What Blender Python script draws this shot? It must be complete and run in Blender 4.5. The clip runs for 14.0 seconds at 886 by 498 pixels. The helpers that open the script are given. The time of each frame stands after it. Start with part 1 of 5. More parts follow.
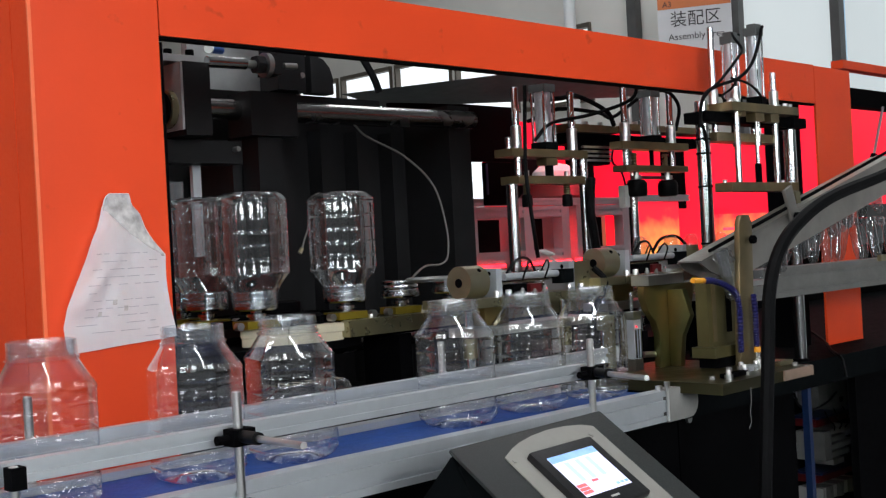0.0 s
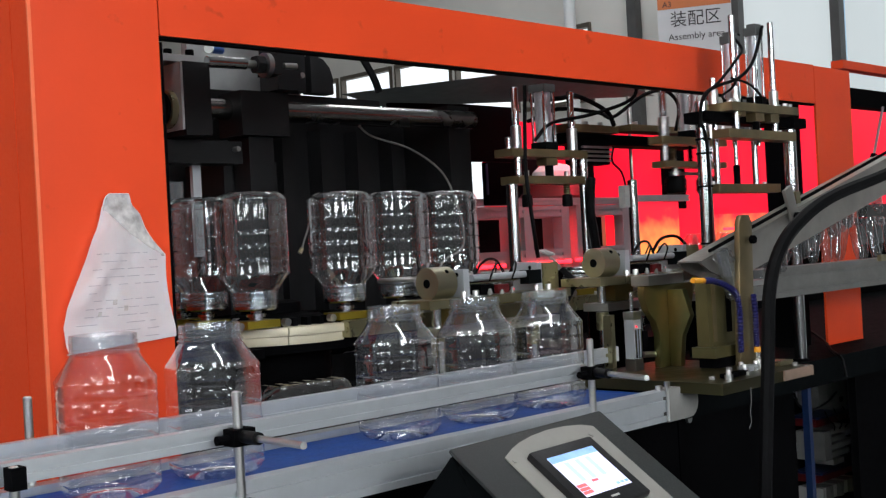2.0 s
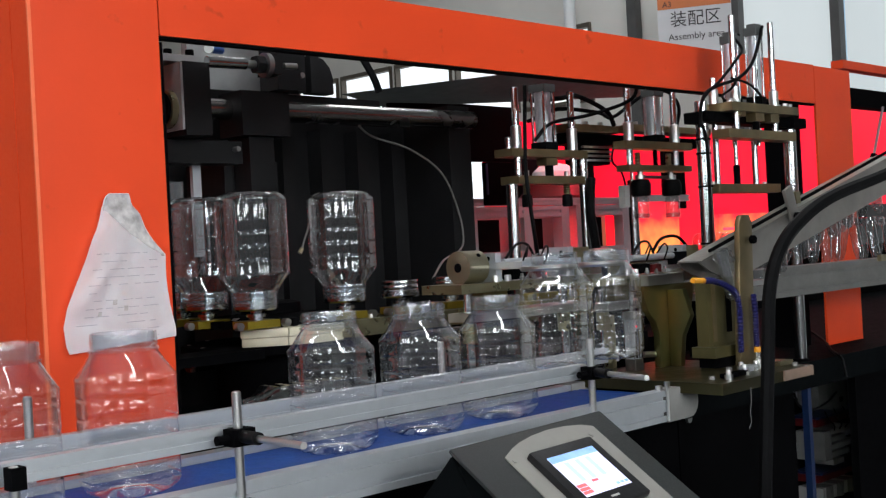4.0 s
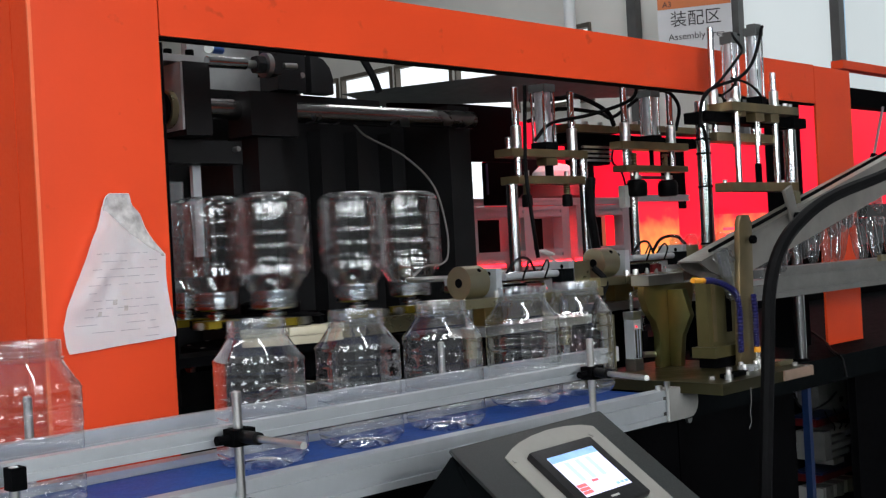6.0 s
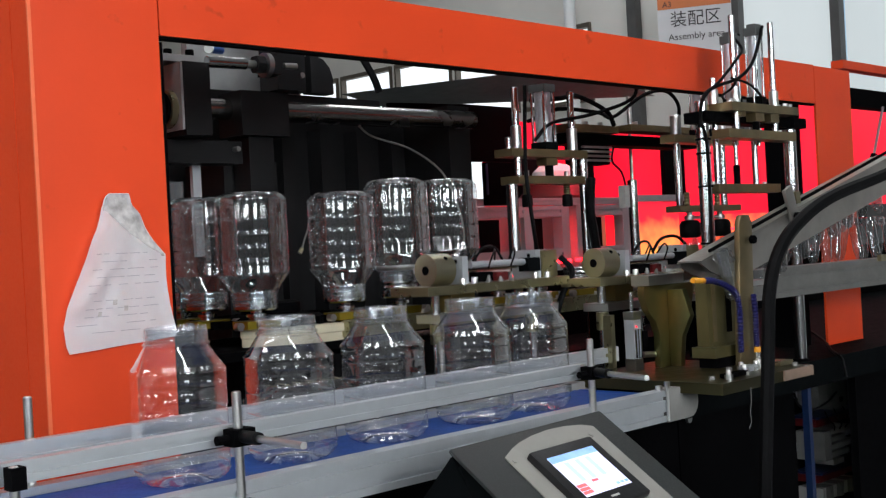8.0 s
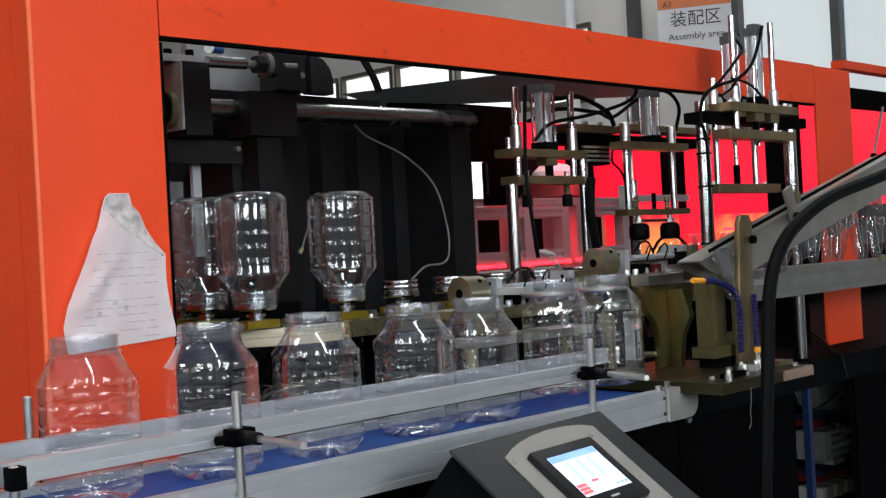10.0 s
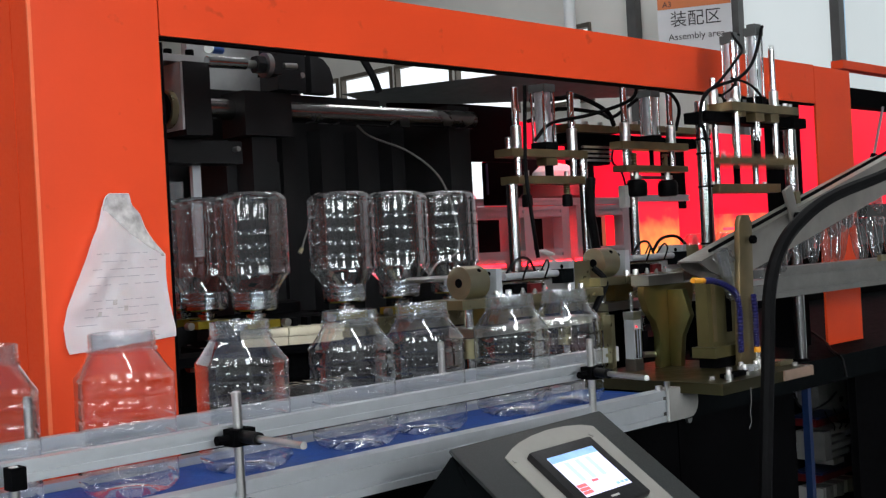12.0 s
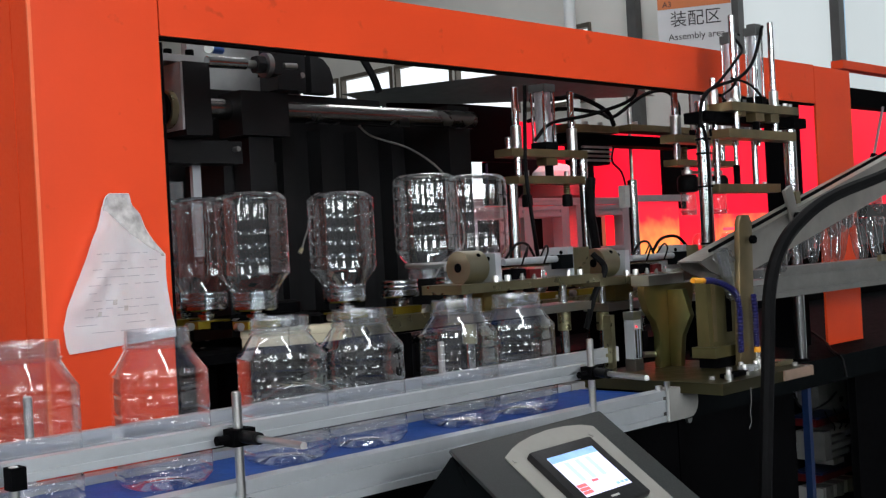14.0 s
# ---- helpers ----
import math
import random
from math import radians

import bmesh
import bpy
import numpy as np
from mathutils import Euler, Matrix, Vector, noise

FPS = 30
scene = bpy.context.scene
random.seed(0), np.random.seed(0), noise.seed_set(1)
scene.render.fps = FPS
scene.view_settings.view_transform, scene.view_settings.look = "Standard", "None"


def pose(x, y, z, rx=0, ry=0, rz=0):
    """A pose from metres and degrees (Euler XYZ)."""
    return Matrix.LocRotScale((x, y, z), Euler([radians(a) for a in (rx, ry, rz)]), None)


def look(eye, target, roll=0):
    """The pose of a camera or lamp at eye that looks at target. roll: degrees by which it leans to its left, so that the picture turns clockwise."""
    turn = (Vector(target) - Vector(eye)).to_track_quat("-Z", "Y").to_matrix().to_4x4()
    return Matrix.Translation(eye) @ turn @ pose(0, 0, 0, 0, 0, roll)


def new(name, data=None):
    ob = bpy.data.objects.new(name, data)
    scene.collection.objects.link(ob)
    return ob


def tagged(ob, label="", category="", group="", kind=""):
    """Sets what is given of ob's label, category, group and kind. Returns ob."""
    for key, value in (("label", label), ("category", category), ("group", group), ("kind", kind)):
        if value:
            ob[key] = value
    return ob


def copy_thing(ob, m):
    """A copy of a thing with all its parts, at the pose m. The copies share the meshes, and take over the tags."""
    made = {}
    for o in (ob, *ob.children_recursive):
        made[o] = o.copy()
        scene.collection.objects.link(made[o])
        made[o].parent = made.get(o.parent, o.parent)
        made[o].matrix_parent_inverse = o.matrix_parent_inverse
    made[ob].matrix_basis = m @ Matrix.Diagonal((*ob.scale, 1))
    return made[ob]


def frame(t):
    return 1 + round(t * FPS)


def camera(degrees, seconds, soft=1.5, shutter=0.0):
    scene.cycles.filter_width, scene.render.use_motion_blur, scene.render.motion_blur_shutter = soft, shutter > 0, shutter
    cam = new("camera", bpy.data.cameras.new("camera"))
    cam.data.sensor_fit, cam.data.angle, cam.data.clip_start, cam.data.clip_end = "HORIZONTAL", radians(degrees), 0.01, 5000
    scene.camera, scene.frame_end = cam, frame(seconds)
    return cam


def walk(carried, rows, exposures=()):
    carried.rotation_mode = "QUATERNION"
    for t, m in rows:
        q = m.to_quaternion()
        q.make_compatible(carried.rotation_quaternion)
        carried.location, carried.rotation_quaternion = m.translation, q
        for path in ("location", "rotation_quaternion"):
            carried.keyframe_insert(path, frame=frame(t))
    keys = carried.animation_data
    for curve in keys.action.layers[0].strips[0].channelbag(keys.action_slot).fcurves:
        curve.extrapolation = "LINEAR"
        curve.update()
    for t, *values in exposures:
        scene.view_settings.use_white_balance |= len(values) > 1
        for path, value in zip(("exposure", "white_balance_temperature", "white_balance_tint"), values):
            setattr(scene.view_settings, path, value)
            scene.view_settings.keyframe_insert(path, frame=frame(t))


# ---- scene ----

# ---- camera: on a tripod, level, leaning a little ----
EYE = Vector((0.0, 0.0, 1.25))
AIM = EYE + Vector((math.cos(radians(45.3)), math.sin(radians(45.3)), 0.0))
cam = camera(41.75, 14.0, soft=1.3, shutter=0.5)
walk(cam, [(0.0, look(EYE, AIM, -3.05)), (14.0, look(EYE, AIM, -3.05))], exposures=[(0.0, 0.05), (14.0, 0.05)])

# ---- world and large lights: overcast daylight through the hall's windows ----
world = bpy.data.worlds.new("sky")
scene.world = world
world.use_nodes = True
wn = world.node_tree.nodes
sky = wn.new("ShaderNodeTexSky")
sky.sky_type, sky.sun_disc = "NISHITA", False
sky.sun_elevation, sky.sun_rotation = radians(38), radians(200)
world.node_tree.links.new(sky.outputs[0], wn["Background"].inputs[0])
wn["Background"].inputs[1].default_value = 0.12


def window_lamp(name, m, sx, sy, watts, colour=(0.93, 0.97, 1.0)):
    d = bpy.data.lights.new(name, "AREA")
    d.shape, d.size, d.size_y, d.energy, d.color = "RECTANGLE", sx, sy, watts, colour
    ob = new(name, d)
    ob.matrix_basis = m
    return ob


HALL = (-5.0, 8.0, -4.5, 14.0, 6.0)      # x0 x1 y0 y1 height
# rows of narrow windows behind the camera: centre and width of each opening
SOUTH = [(-4.62 + 0.8 * i, 0.28) for i in range(9)]
WEST = [(-3.9 + 0.8 * i, 0.28) for i in range(9)]
window_lamp("window_light", look((-1.42, -4.66, 2.71), (-1.42, 0, 2.4)), 7.2, 2.2, 1230)
window_lamp("window_light", look((-5.16, -0.7, 2.71), (0, -0.7, 2.4)), 7.2, 2.2, 460)
window_lamp("roof_light", look((-0.4, -0.4, 5.98), (-0.4, -0.4, 0)), 0.3, 5.0, 120)      # roof lights
window_lamp("roof_light", look((5.6, 4.6, 5.98), (5.6, 4.6, 0)), 0.3, 5.0, 95)

window_lamp("roof_light", look((-2.4, 3.6, 5.98), (-2.4, 3.6, 0)), 0.16, 4.0, 45)

# unseen red fill lamp, added to brighten the oven's profile frames
window_lamp("oven_fill_light", look((3.15, 2.40, 1.66), (3.0, 2.56, 1.25)), 1.0, 0.08, 3.2, (1.0, 0.02, 0.05))

# ---- materials ----


def mat(name, base, rough=0.5, metal=0.0, scale=30.0, vary=0.12, bump=0.05, fine=6.0, tint=None, spec=0.5, coat=0.0, rvary=0.12, specks=0.0):
    """Painted, metal or plastic surface with blotches at one scale and grain at another."""
    m = bpy.data.materials.new(name)
    m.use_nodes = True
    n, l = m.node_tree.nodes, m.node_tree.links
    b = n["Principled BSDF"]
    co = n.new("ShaderNodeTexCoord")
    big, small = n.new("ShaderNodeTexNoise"), n.new("ShaderNodeTexNoise")
    big.inputs["Scale"].default_value, small.inputs["Scale"].default_value = scale, scale * fine
    big.inputs["Detail"].default_value, small.inputs["Detail"].default_value = 5.0, 3.0
    l.new(co.outputs["Object"], big.inputs["Vector"])
    l.new(co.outputs["Object"], small.inputs["Vector"])
    ramp = n.new("ShaderNodeValToRGB")
    dark = tint or tuple(c * (1 - 2 * vary) for c in base)
    ramp.color_ramp.elements[0].position, ramp.color_ramp.elements[1].position = 0.3, 0.68
    ramp.color_ramp.elements[0].color = (*dark, 1)
    ramp.color_ramp.elements[1].color = (*base, 1)
    l.new(big.outputs[0], ramp.inputs[0])
    l.new(ramp.outputs[0], b.inputs["Base Color"])
    if specks:      # small scuffs and oil marks
        spot, cut, mix = n.new("ShaderNodeTexNoise"), n.new("ShaderNodeMapRange"), n.new("ShaderNodeMix")
        spot.inputs["Scale"].default_value, spot.inputs["Detail"].default_value = 22.0, 6.0
        l.new(co.outputs["Object"], spot.inputs["Vector"])
        cut.inputs["From Min"].default_value, cut.inputs["From Max"].default_value = 0.68, 0.78
        cut.inputs["To Max"].default_value = specks
        l.new(spot.outputs[0], cut.inputs["Value"])
        mix.data_type = "RGBA"
        l.new(cut.outputs[0], mix.inputs["Factor"])
        l.new(ramp.outputs[0], mix.inputs[6])
        mix.inputs[7].default_value = (*[c * 0.35 for c in base], 1)
        l.new(mix.outputs[2], b.inputs["Base Color"])
    mr = n.new("ShaderNodeMapRange")
    mr.inputs["To Min"].default_value, mr.inputs["To Max"].default_value = max(0.02, rough - rvary), min(1, rough + rvary)
    l.new(small.outputs[0], mr.inputs["Value"])
    l.new(mr.outputs[0], b.inputs["Roughness"])
    bp = n.new("ShaderNodeBump")
    bp.inputs["Strength"].default_value, bp.inputs["Distance"].default_value = bump, 0.002
    l.new(small.outputs[0], bp.inputs["Height"])
    l.new(bp.outputs[0], b.inputs["Normal"])
    b.inputs["Metallic"].default_value = metal
    b.inputs["Specular IOR Level"].default_value = spec
    b.inputs["Coat Weight"].default_value = coat
    return m


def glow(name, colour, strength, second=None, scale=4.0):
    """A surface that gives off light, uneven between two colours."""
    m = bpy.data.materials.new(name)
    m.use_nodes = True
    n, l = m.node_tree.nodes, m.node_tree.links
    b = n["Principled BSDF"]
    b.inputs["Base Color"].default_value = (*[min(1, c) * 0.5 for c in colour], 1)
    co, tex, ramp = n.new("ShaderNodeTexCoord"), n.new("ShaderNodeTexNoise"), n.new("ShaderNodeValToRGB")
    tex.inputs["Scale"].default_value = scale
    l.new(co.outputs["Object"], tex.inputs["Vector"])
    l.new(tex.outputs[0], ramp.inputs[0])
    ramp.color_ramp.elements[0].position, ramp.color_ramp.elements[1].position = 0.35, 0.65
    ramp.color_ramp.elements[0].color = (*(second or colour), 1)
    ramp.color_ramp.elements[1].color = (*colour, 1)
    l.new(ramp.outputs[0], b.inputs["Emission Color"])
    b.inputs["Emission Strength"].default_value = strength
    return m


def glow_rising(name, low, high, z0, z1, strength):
    """Emission stands in for lamp light on a plate: yellow below, red above, uneven bands."""
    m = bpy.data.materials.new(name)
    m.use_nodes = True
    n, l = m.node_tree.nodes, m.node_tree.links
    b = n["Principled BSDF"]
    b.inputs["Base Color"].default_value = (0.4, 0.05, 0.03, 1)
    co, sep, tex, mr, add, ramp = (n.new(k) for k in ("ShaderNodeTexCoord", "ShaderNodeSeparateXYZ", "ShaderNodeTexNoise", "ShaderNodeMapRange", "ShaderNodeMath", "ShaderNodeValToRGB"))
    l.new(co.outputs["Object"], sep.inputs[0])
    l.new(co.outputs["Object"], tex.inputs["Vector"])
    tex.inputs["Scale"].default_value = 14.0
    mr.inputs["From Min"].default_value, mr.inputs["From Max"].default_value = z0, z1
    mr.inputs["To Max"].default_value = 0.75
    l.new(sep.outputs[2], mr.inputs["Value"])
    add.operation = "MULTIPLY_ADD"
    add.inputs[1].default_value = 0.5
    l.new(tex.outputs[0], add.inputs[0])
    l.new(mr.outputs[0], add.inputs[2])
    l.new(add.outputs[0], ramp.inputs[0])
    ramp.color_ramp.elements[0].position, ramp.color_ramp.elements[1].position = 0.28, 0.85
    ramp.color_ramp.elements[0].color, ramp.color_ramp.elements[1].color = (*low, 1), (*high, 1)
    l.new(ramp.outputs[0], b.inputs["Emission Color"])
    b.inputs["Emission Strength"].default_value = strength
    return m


def clear_plastic(name, tint, gloss=1.0, ripple=0.15, haze=0.05, scale=60.0):
    """Thin clear wall: lets the view through and mirrors more at a slant."""
    m = bpy.data.materials.new(name)
    m.use_nodes = True
    n, l = m.node_tree.nodes, m.node_tree.links
    n.remove(n["Principled BSDF"])
    out = n["Material Output"]
    tr, gl, df = n.new("ShaderNodeBsdfTransparent"), n.new("ShaderNodeBsdfGlossy"), n.new("ShaderNodeBsdfDiffuse")
    tr.inputs[0].default_value = (*tint, 1)
    gl.inputs["Roughness"].default_value = 0.015
    gl.inputs["Color"].default_value = (1, 1, 1, 1)
    df.inputs["Color"].default_value = (0.8, 0.82, 0.84, 1)
    fr, co, tex, bp = n.new("ShaderNodeLayerWeight"), n.new("ShaderNodeTexCoord"), n.new("ShaderNodeTexNoise"), n.new("ShaderNodeBump")
    fr.inputs["Blend"].default_value = 0.5
    tex.inputs["Scale"].default_value = scale
    l.new(co.outputs["Object"], tex.inputs["Vector"])
    bp.inputs["Strength"].default_value, bp.inputs["Distance"].default_value = ripple, 0.004
    l.new(tex.outputs[0], bp.inputs["Height"])
    l.new(bp.outputs[0], gl.inputs["Normal"])
    l.new(bp.outputs[0], fr.inputs["Normal"])
    pw, mu = n.new("ShaderNodeMath"), n.new("ShaderNodeMath")
    pw.operation, mu.operation, mu.use_clamp = "POWER", "MULTIPLY_ADD", True
    pw.inputs[1].default_value = 4.0
    mu.inputs[1].default_value, mu.inputs[2].default_value = 0.7 * gloss, 0.050 * gloss
    l.new(fr.outputs["Facing"], pw.inputs[0])
    l.new(pw.outputs[0], mu.inputs[0])
    hz, mx = n.new("ShaderNodeMixShader"), n.new("ShaderNodeMixShader")
    hz.inputs[0].default_value = haze
    l.new(tr.outputs[0], hz.inputs[1])
    l.new(df.outputs[0], hz.inputs[2])
    l.new(mu.outputs[0], mx.inputs[0])
    l.new(hz.outputs[0], mx.inputs[1])
    l.new(gl.outputs[0], mx.inputs[2])
    l.new(mx.outputs[0], out.inputs[0])
    return m


ORANGE = mat("orange_paint", (0.74, 0.062, 0.014), 0.42, scale=5, vary=0.05, bump=0.02, fine=40, spec=0.28, specks=0.6)
ORANGE_LINE = mat("orange_edge_highlight", (0.86, 0.16, 0.06), 0.35, scale=30, vary=0.05)
BLACK = mat("black_steel", (0.0030, 0.0030, 0.0035), 0.65, scale=8, vary=0.2, bump=0.03, spec=0.012)
PRESS_BLACK = mat("black_machine_paint", (0.013, 0.013, 0.014), 0.42, scale=8, vary=0.2, bump=0.04, spec=0.16)
BLACK_RUBBER = mat("black_rubber", (0.0045, 0.0045, 0.005), 0.5, scale=60, vary=0.2, spec=0.06)
DARKGREY = mat("dark_grey_paint", (0.0042, 0.0052, 0.0058), 0.7, spec=0.012, scale=10, vary=0.15, bump=0.05)
CONSOLE = mat("console_grey_paint", (0.017, 0.020, 0.0198), 0.5, scale=14, vary=0.1, bump=0.08, fine=30)
DECAL = mat("silver_grey_decal", (0.26, 0.25, 0.23), 0.42, scale=25, vary=0.06)
CHROME = mat("chrome", (0.50, 0.51, 0.52), 0.19, 1.0, scale=12, vary=0.02, bump=0.0, rvary=0.03)
STEEL = mat("machined_steel", (0.56, 0.56, 0.55), 0.30, 1.0, scale=9, vary=0.04, bump=0.0, rvary=0.03)
ALU = mat("anodised_aluminium", (0.56, 0.59, 0.62), 0.40, 0.65, scale=20, vary=0.05, bump=0.02)
BRASS = mat("yellow_zinc_plating", (0.36, 0.32, 0.20), 0.30, 0.92, scale=9, vary=0.15, bump=0.01, tint=(0.24, 0.225, 0.13))
DARK_ZINC = mat("dulled_zinc_plating", (0.075, 0.062, 0.028), 0.36, 0.85, scale=8, vary=0.2, bump=0.01, tint=(0.050, 0.048, 0.022))
ENDGREY = mat("scuffed_grey_casting", (0.22, 0.215, 0.205), 0.5, scale=20, vary=0.12)
RAIL_DULL = mat("dull_aluminium", (0.22, 0.215, 0.205), 0.45, 0.5, scale=16, vary=0.1)
GREYPLATE = mat("grey_machine_plate", (0.085, 0.09, 0.09), 0.55, scale=8, vary=0.1, bump=0.03, spec=0.2)
BRONZE = mat("brown_bronze_plate", (0.27, 0.205, 0.105), 0.38, 0.8, scale=14, vary=0.12, bump=0.015, tint=(0.17, 0.14, 0.08))
IRIDESCENT = mat("rainbow_zinc_plating", (0.25, 0.150, 0.055), 0.36, 0.85, scale=8, vary=0.2, bump=0.015, tint=(0.095, 0.125, 0.045))
OLIVE = mat("olive_zinc_plating", (0.20, 0.170, 0.070), 0.38, 0.75, scale=9, vary=0.15, bump=0.01, tint=(0.13, 0.115, 0.05))
YELLOW_ZINC = mat("fresh_yellow_zinc", (0.36, 0.27, 0.03), 0.36, 0.75, scale=14, vary=0.12, bump=0.01)
BEZEL = mat("black_screen_plastic", (0.012, 0.012, 0.013), 0.42, scale=30, vary=0.1, spec=0.3)
CREAM = mat("cream_guide_plastic", (0.58, 0.52, 0.38), 0.4, scale=20, vary=0.08)
BELT = mat("blue_belt", (0.010, 0.060, 0.27), 0.5, scale=50, vary=0.1, bump=0.05, spec=0.2)
PAPER = mat("soiled_white_paper", (0.92, 0.93, 0.95), 0.8, scale=14, vary=0.06, bump=0.12, tint=(0.82, 0.82, 0.84))
PAPER_DIRT = mat("grimy_paper", (0.62, 0.59, 0.58), 0.85, scale=70, vary=0.15, tint=(0.30, 0.275, 0.27), bump=0.1)
DRUM = mat("bright_zinc_drum", (0.46, 0.42, 0.30), 0.30, 0.95, scale=9, vary=0.12, bump=0.006, tint=(0.32, 0.30, 0.20), rvary=0.05)
INK = mat("grey_print", (0.60, 0.61, 0.66), 0.8, scale=40, vary=0.1)
WALL = mat("hall_wall_paint", (0.74, 0.73, 0.69), 0.8, scale=2, vary=0.05, bump=0.05)
WALL_GREY = mat("grey_hall_paint", (0.15, 0.15, 0.147), 0.8, scale=2, vary=0.12, bump=0.05)
WALL_WHITE = mat("white_panel_wall", (0.78, 0.82, 0.83), 0.6, scale=2, vary=0.04)
CEIL = mat("ceiling_sheet", (0.55, 0.55, 0.55), 0.8, scale=2, vary=0.06)
FLOOR = mat("painted_concrete", (0.16, 0.17, 0.17), 0.45, scale=3, vary=0.15, bump=0.1)
WOODBROWN = mat("brown_window_frame", (0.10, 0.085, 0.065), 0.6, scale=20, vary=0.1)
COLUMN = mat("grey_column", (0.09, 0.09, 0.09), 0.6, scale=10, vary=0.1)
BLUE = mat("blue_plastic", (0.006, 0.018, 0.065), 0.4, scale=30)
NAVY = mat("navy_hose", (0.010, 0.010, 0.075), 0.35, scale=60, spec=0.25)
YELLOWTIP = mat("orange_fitting", (0.85, 0.36, 0.02), 0.4, scale=60)
CABGREY = mat("dusty_grey_plastic", (0.20, 0.20, 0.19), 0.6, scale=30)
GREYPLASTIC = mat("light_grey_plastic", (0.45, 0.45, 0.43), 0.5, scale=30)
REDPLASTIC = mat("dark_red_plastic", (0.09, 0.006, 0.007), 0.4, scale=30)
SIGNWHITE = mat("sign_white", (0.66, 0.68, 0.70), 0.5, scale=8, vary=0.03)
SIGNORANGE = mat("sign_orange", (0.62, 0.19, 0.06), 0.5, scale=8, vary=0.03)
SIGNINK = mat("sign_ink", (0.03, 0.03, 0.035), 0.6, scale=30)
LIT_EDGE = mat("pink_lit_plate_edge", (0.22, 0.15, 0.11), 0.6, scale=40, vary=0.1)
WIRE = mat("grey_cable", (0.17, 0.167, 0.157), 0.5, scale=60)
# red oven light on the panels is put in as their own emission
RED_LIT = glow("red_lit_heater_panel", (1.0, 0.004, 0.030), 1.2, (0.62, 0.001, 0.018), 2.2)
RED_LAMP = glow("infrared_lamp_tube", (1.0, 0.014, 0.024), 8.0, (1.0, 0.008, 0.016), 12.0)
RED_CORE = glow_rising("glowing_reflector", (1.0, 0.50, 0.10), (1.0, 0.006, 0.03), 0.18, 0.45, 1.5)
# the pink cast of the red oven light is put into both base colours
OVENALU = mat("pink_lit_aluminium", (0.36, 0.325, 0.34), 0.45, 0.25, scale=12, vary=0.06)
PINK_WALL = mat("oven_aluminium_sheet", (0.36, 0.34, 0.35), 0.4, 0.4, scale=8, vary=0.06)
SCREEN = glow("lit_screen", (0.80, 0.80, 1.0), 0.92, (0.72, 0.74, 1.0), 20)
SCREEN_BLUE = glow("lit_screen_blue", (0.26, 0.47, 0.88), 0.85, (0.40, 0.62, 0.95), 60)
SCREEN_PALE = glow("lit_screen_pale", (0.52, 0.70, 0.93), 0.88)
SCREEN_RED = glow("lit_screen_red", (0.95, 0.16, 0.17), 0.85)
LED_RED = glow("red_indicator", (1.0, 0.01, 0.02), 4.0)
LED_GREEN = glow("green_indicator", (0.75, 0.9, 0.05), 2.0)
PET = clear_plastic("clear_pet", (0.955, 0.960, 0.965), 2.15, 0.02, 0.006, 30)
PET_NECK = clear_plastic("thick_clear_pet", (0.88, 0.90, 0.92), 1.3, 0.02, 0.035, 60)
PET_FORM = clear_plastic("preform_pet", (0.80, 0.81, 0.82), 1.9, 0.04, 0.025, 60)
ACRYLIC = clear_plastic("acrylic_sheet", (0.90, 0.91, 0.92), 0.8, 0.02, 0.10, 20)

# ---- mesh helpers ----
ORIGIN = {}


def thing(name, at, label, category, group="", kind=""):
    ob = new(name)
    ob.empty_display_size = 0.05
    ob.matrix_basis = Matrix.Translation(at)
    ORIGIN[ob] = Vector(at)
    return tagged(ob, label, category, group, kind)


def part(name, bm, material, parent=None, label="", bevel=0.0, smooth=True):
    """One mesh object from bm, whose points are in the world; under its thing or part."""
    if bevel:
        sharp = [e for e in bm.edges if len(e.link_faces) == 2 and e.calc_face_angle(0) > 0.6]
        bmesh.ops.bevel(bm, geom=sharp, offset=bevel, segments=2, affect="EDGES", profile=0.6, clamp_overlap=True)
    if parent is not None and ORIGIN[parent].length:
        bmesh.ops.translate(bm, verts=bm.verts, vec=-ORIGIN[parent])
    me = bpy.data.meshes.new(name)
    bm.normal_update()
    for f in bm.faces:
        f.smooth = smooth
    for e in bm.edges:
        e.smooth = len(e.link_faces) == 2 and e.calc_face_angle(0) < 0.6
    bm.to_mesh(me)
    bm.free()
    me.materials.append(material)
    ob = new(name, me)
    if parent is not None:
        ob.parent = parent
        ORIGIN[ob] = ORIGIN[parent]
    else:
        ORIGIN[ob] = Vector((0, 0, 0))
    if label:
        ob["label"] = label
    return ob


def box(x0, x1, y0, y1, z0, z1, bm=None, m=None):
    bm = bm or bmesh.new()
    v = [bm.verts.new((x, y, z)) for x in (x0, x1) for y in (y0, y1) for z in (z0, z1)]
    for f in ((0, 1, 3, 2), (4, 6, 7, 5), (0, 4, 5, 1), (2, 3, 7, 6), (0, 2, 6, 4), (1, 5, 7, 3)):
        bm.faces.new([v[i] for i in f])
    if m is not None:
        bmesh.ops.transform(bm, matrix=m, verts=v)
    return bm


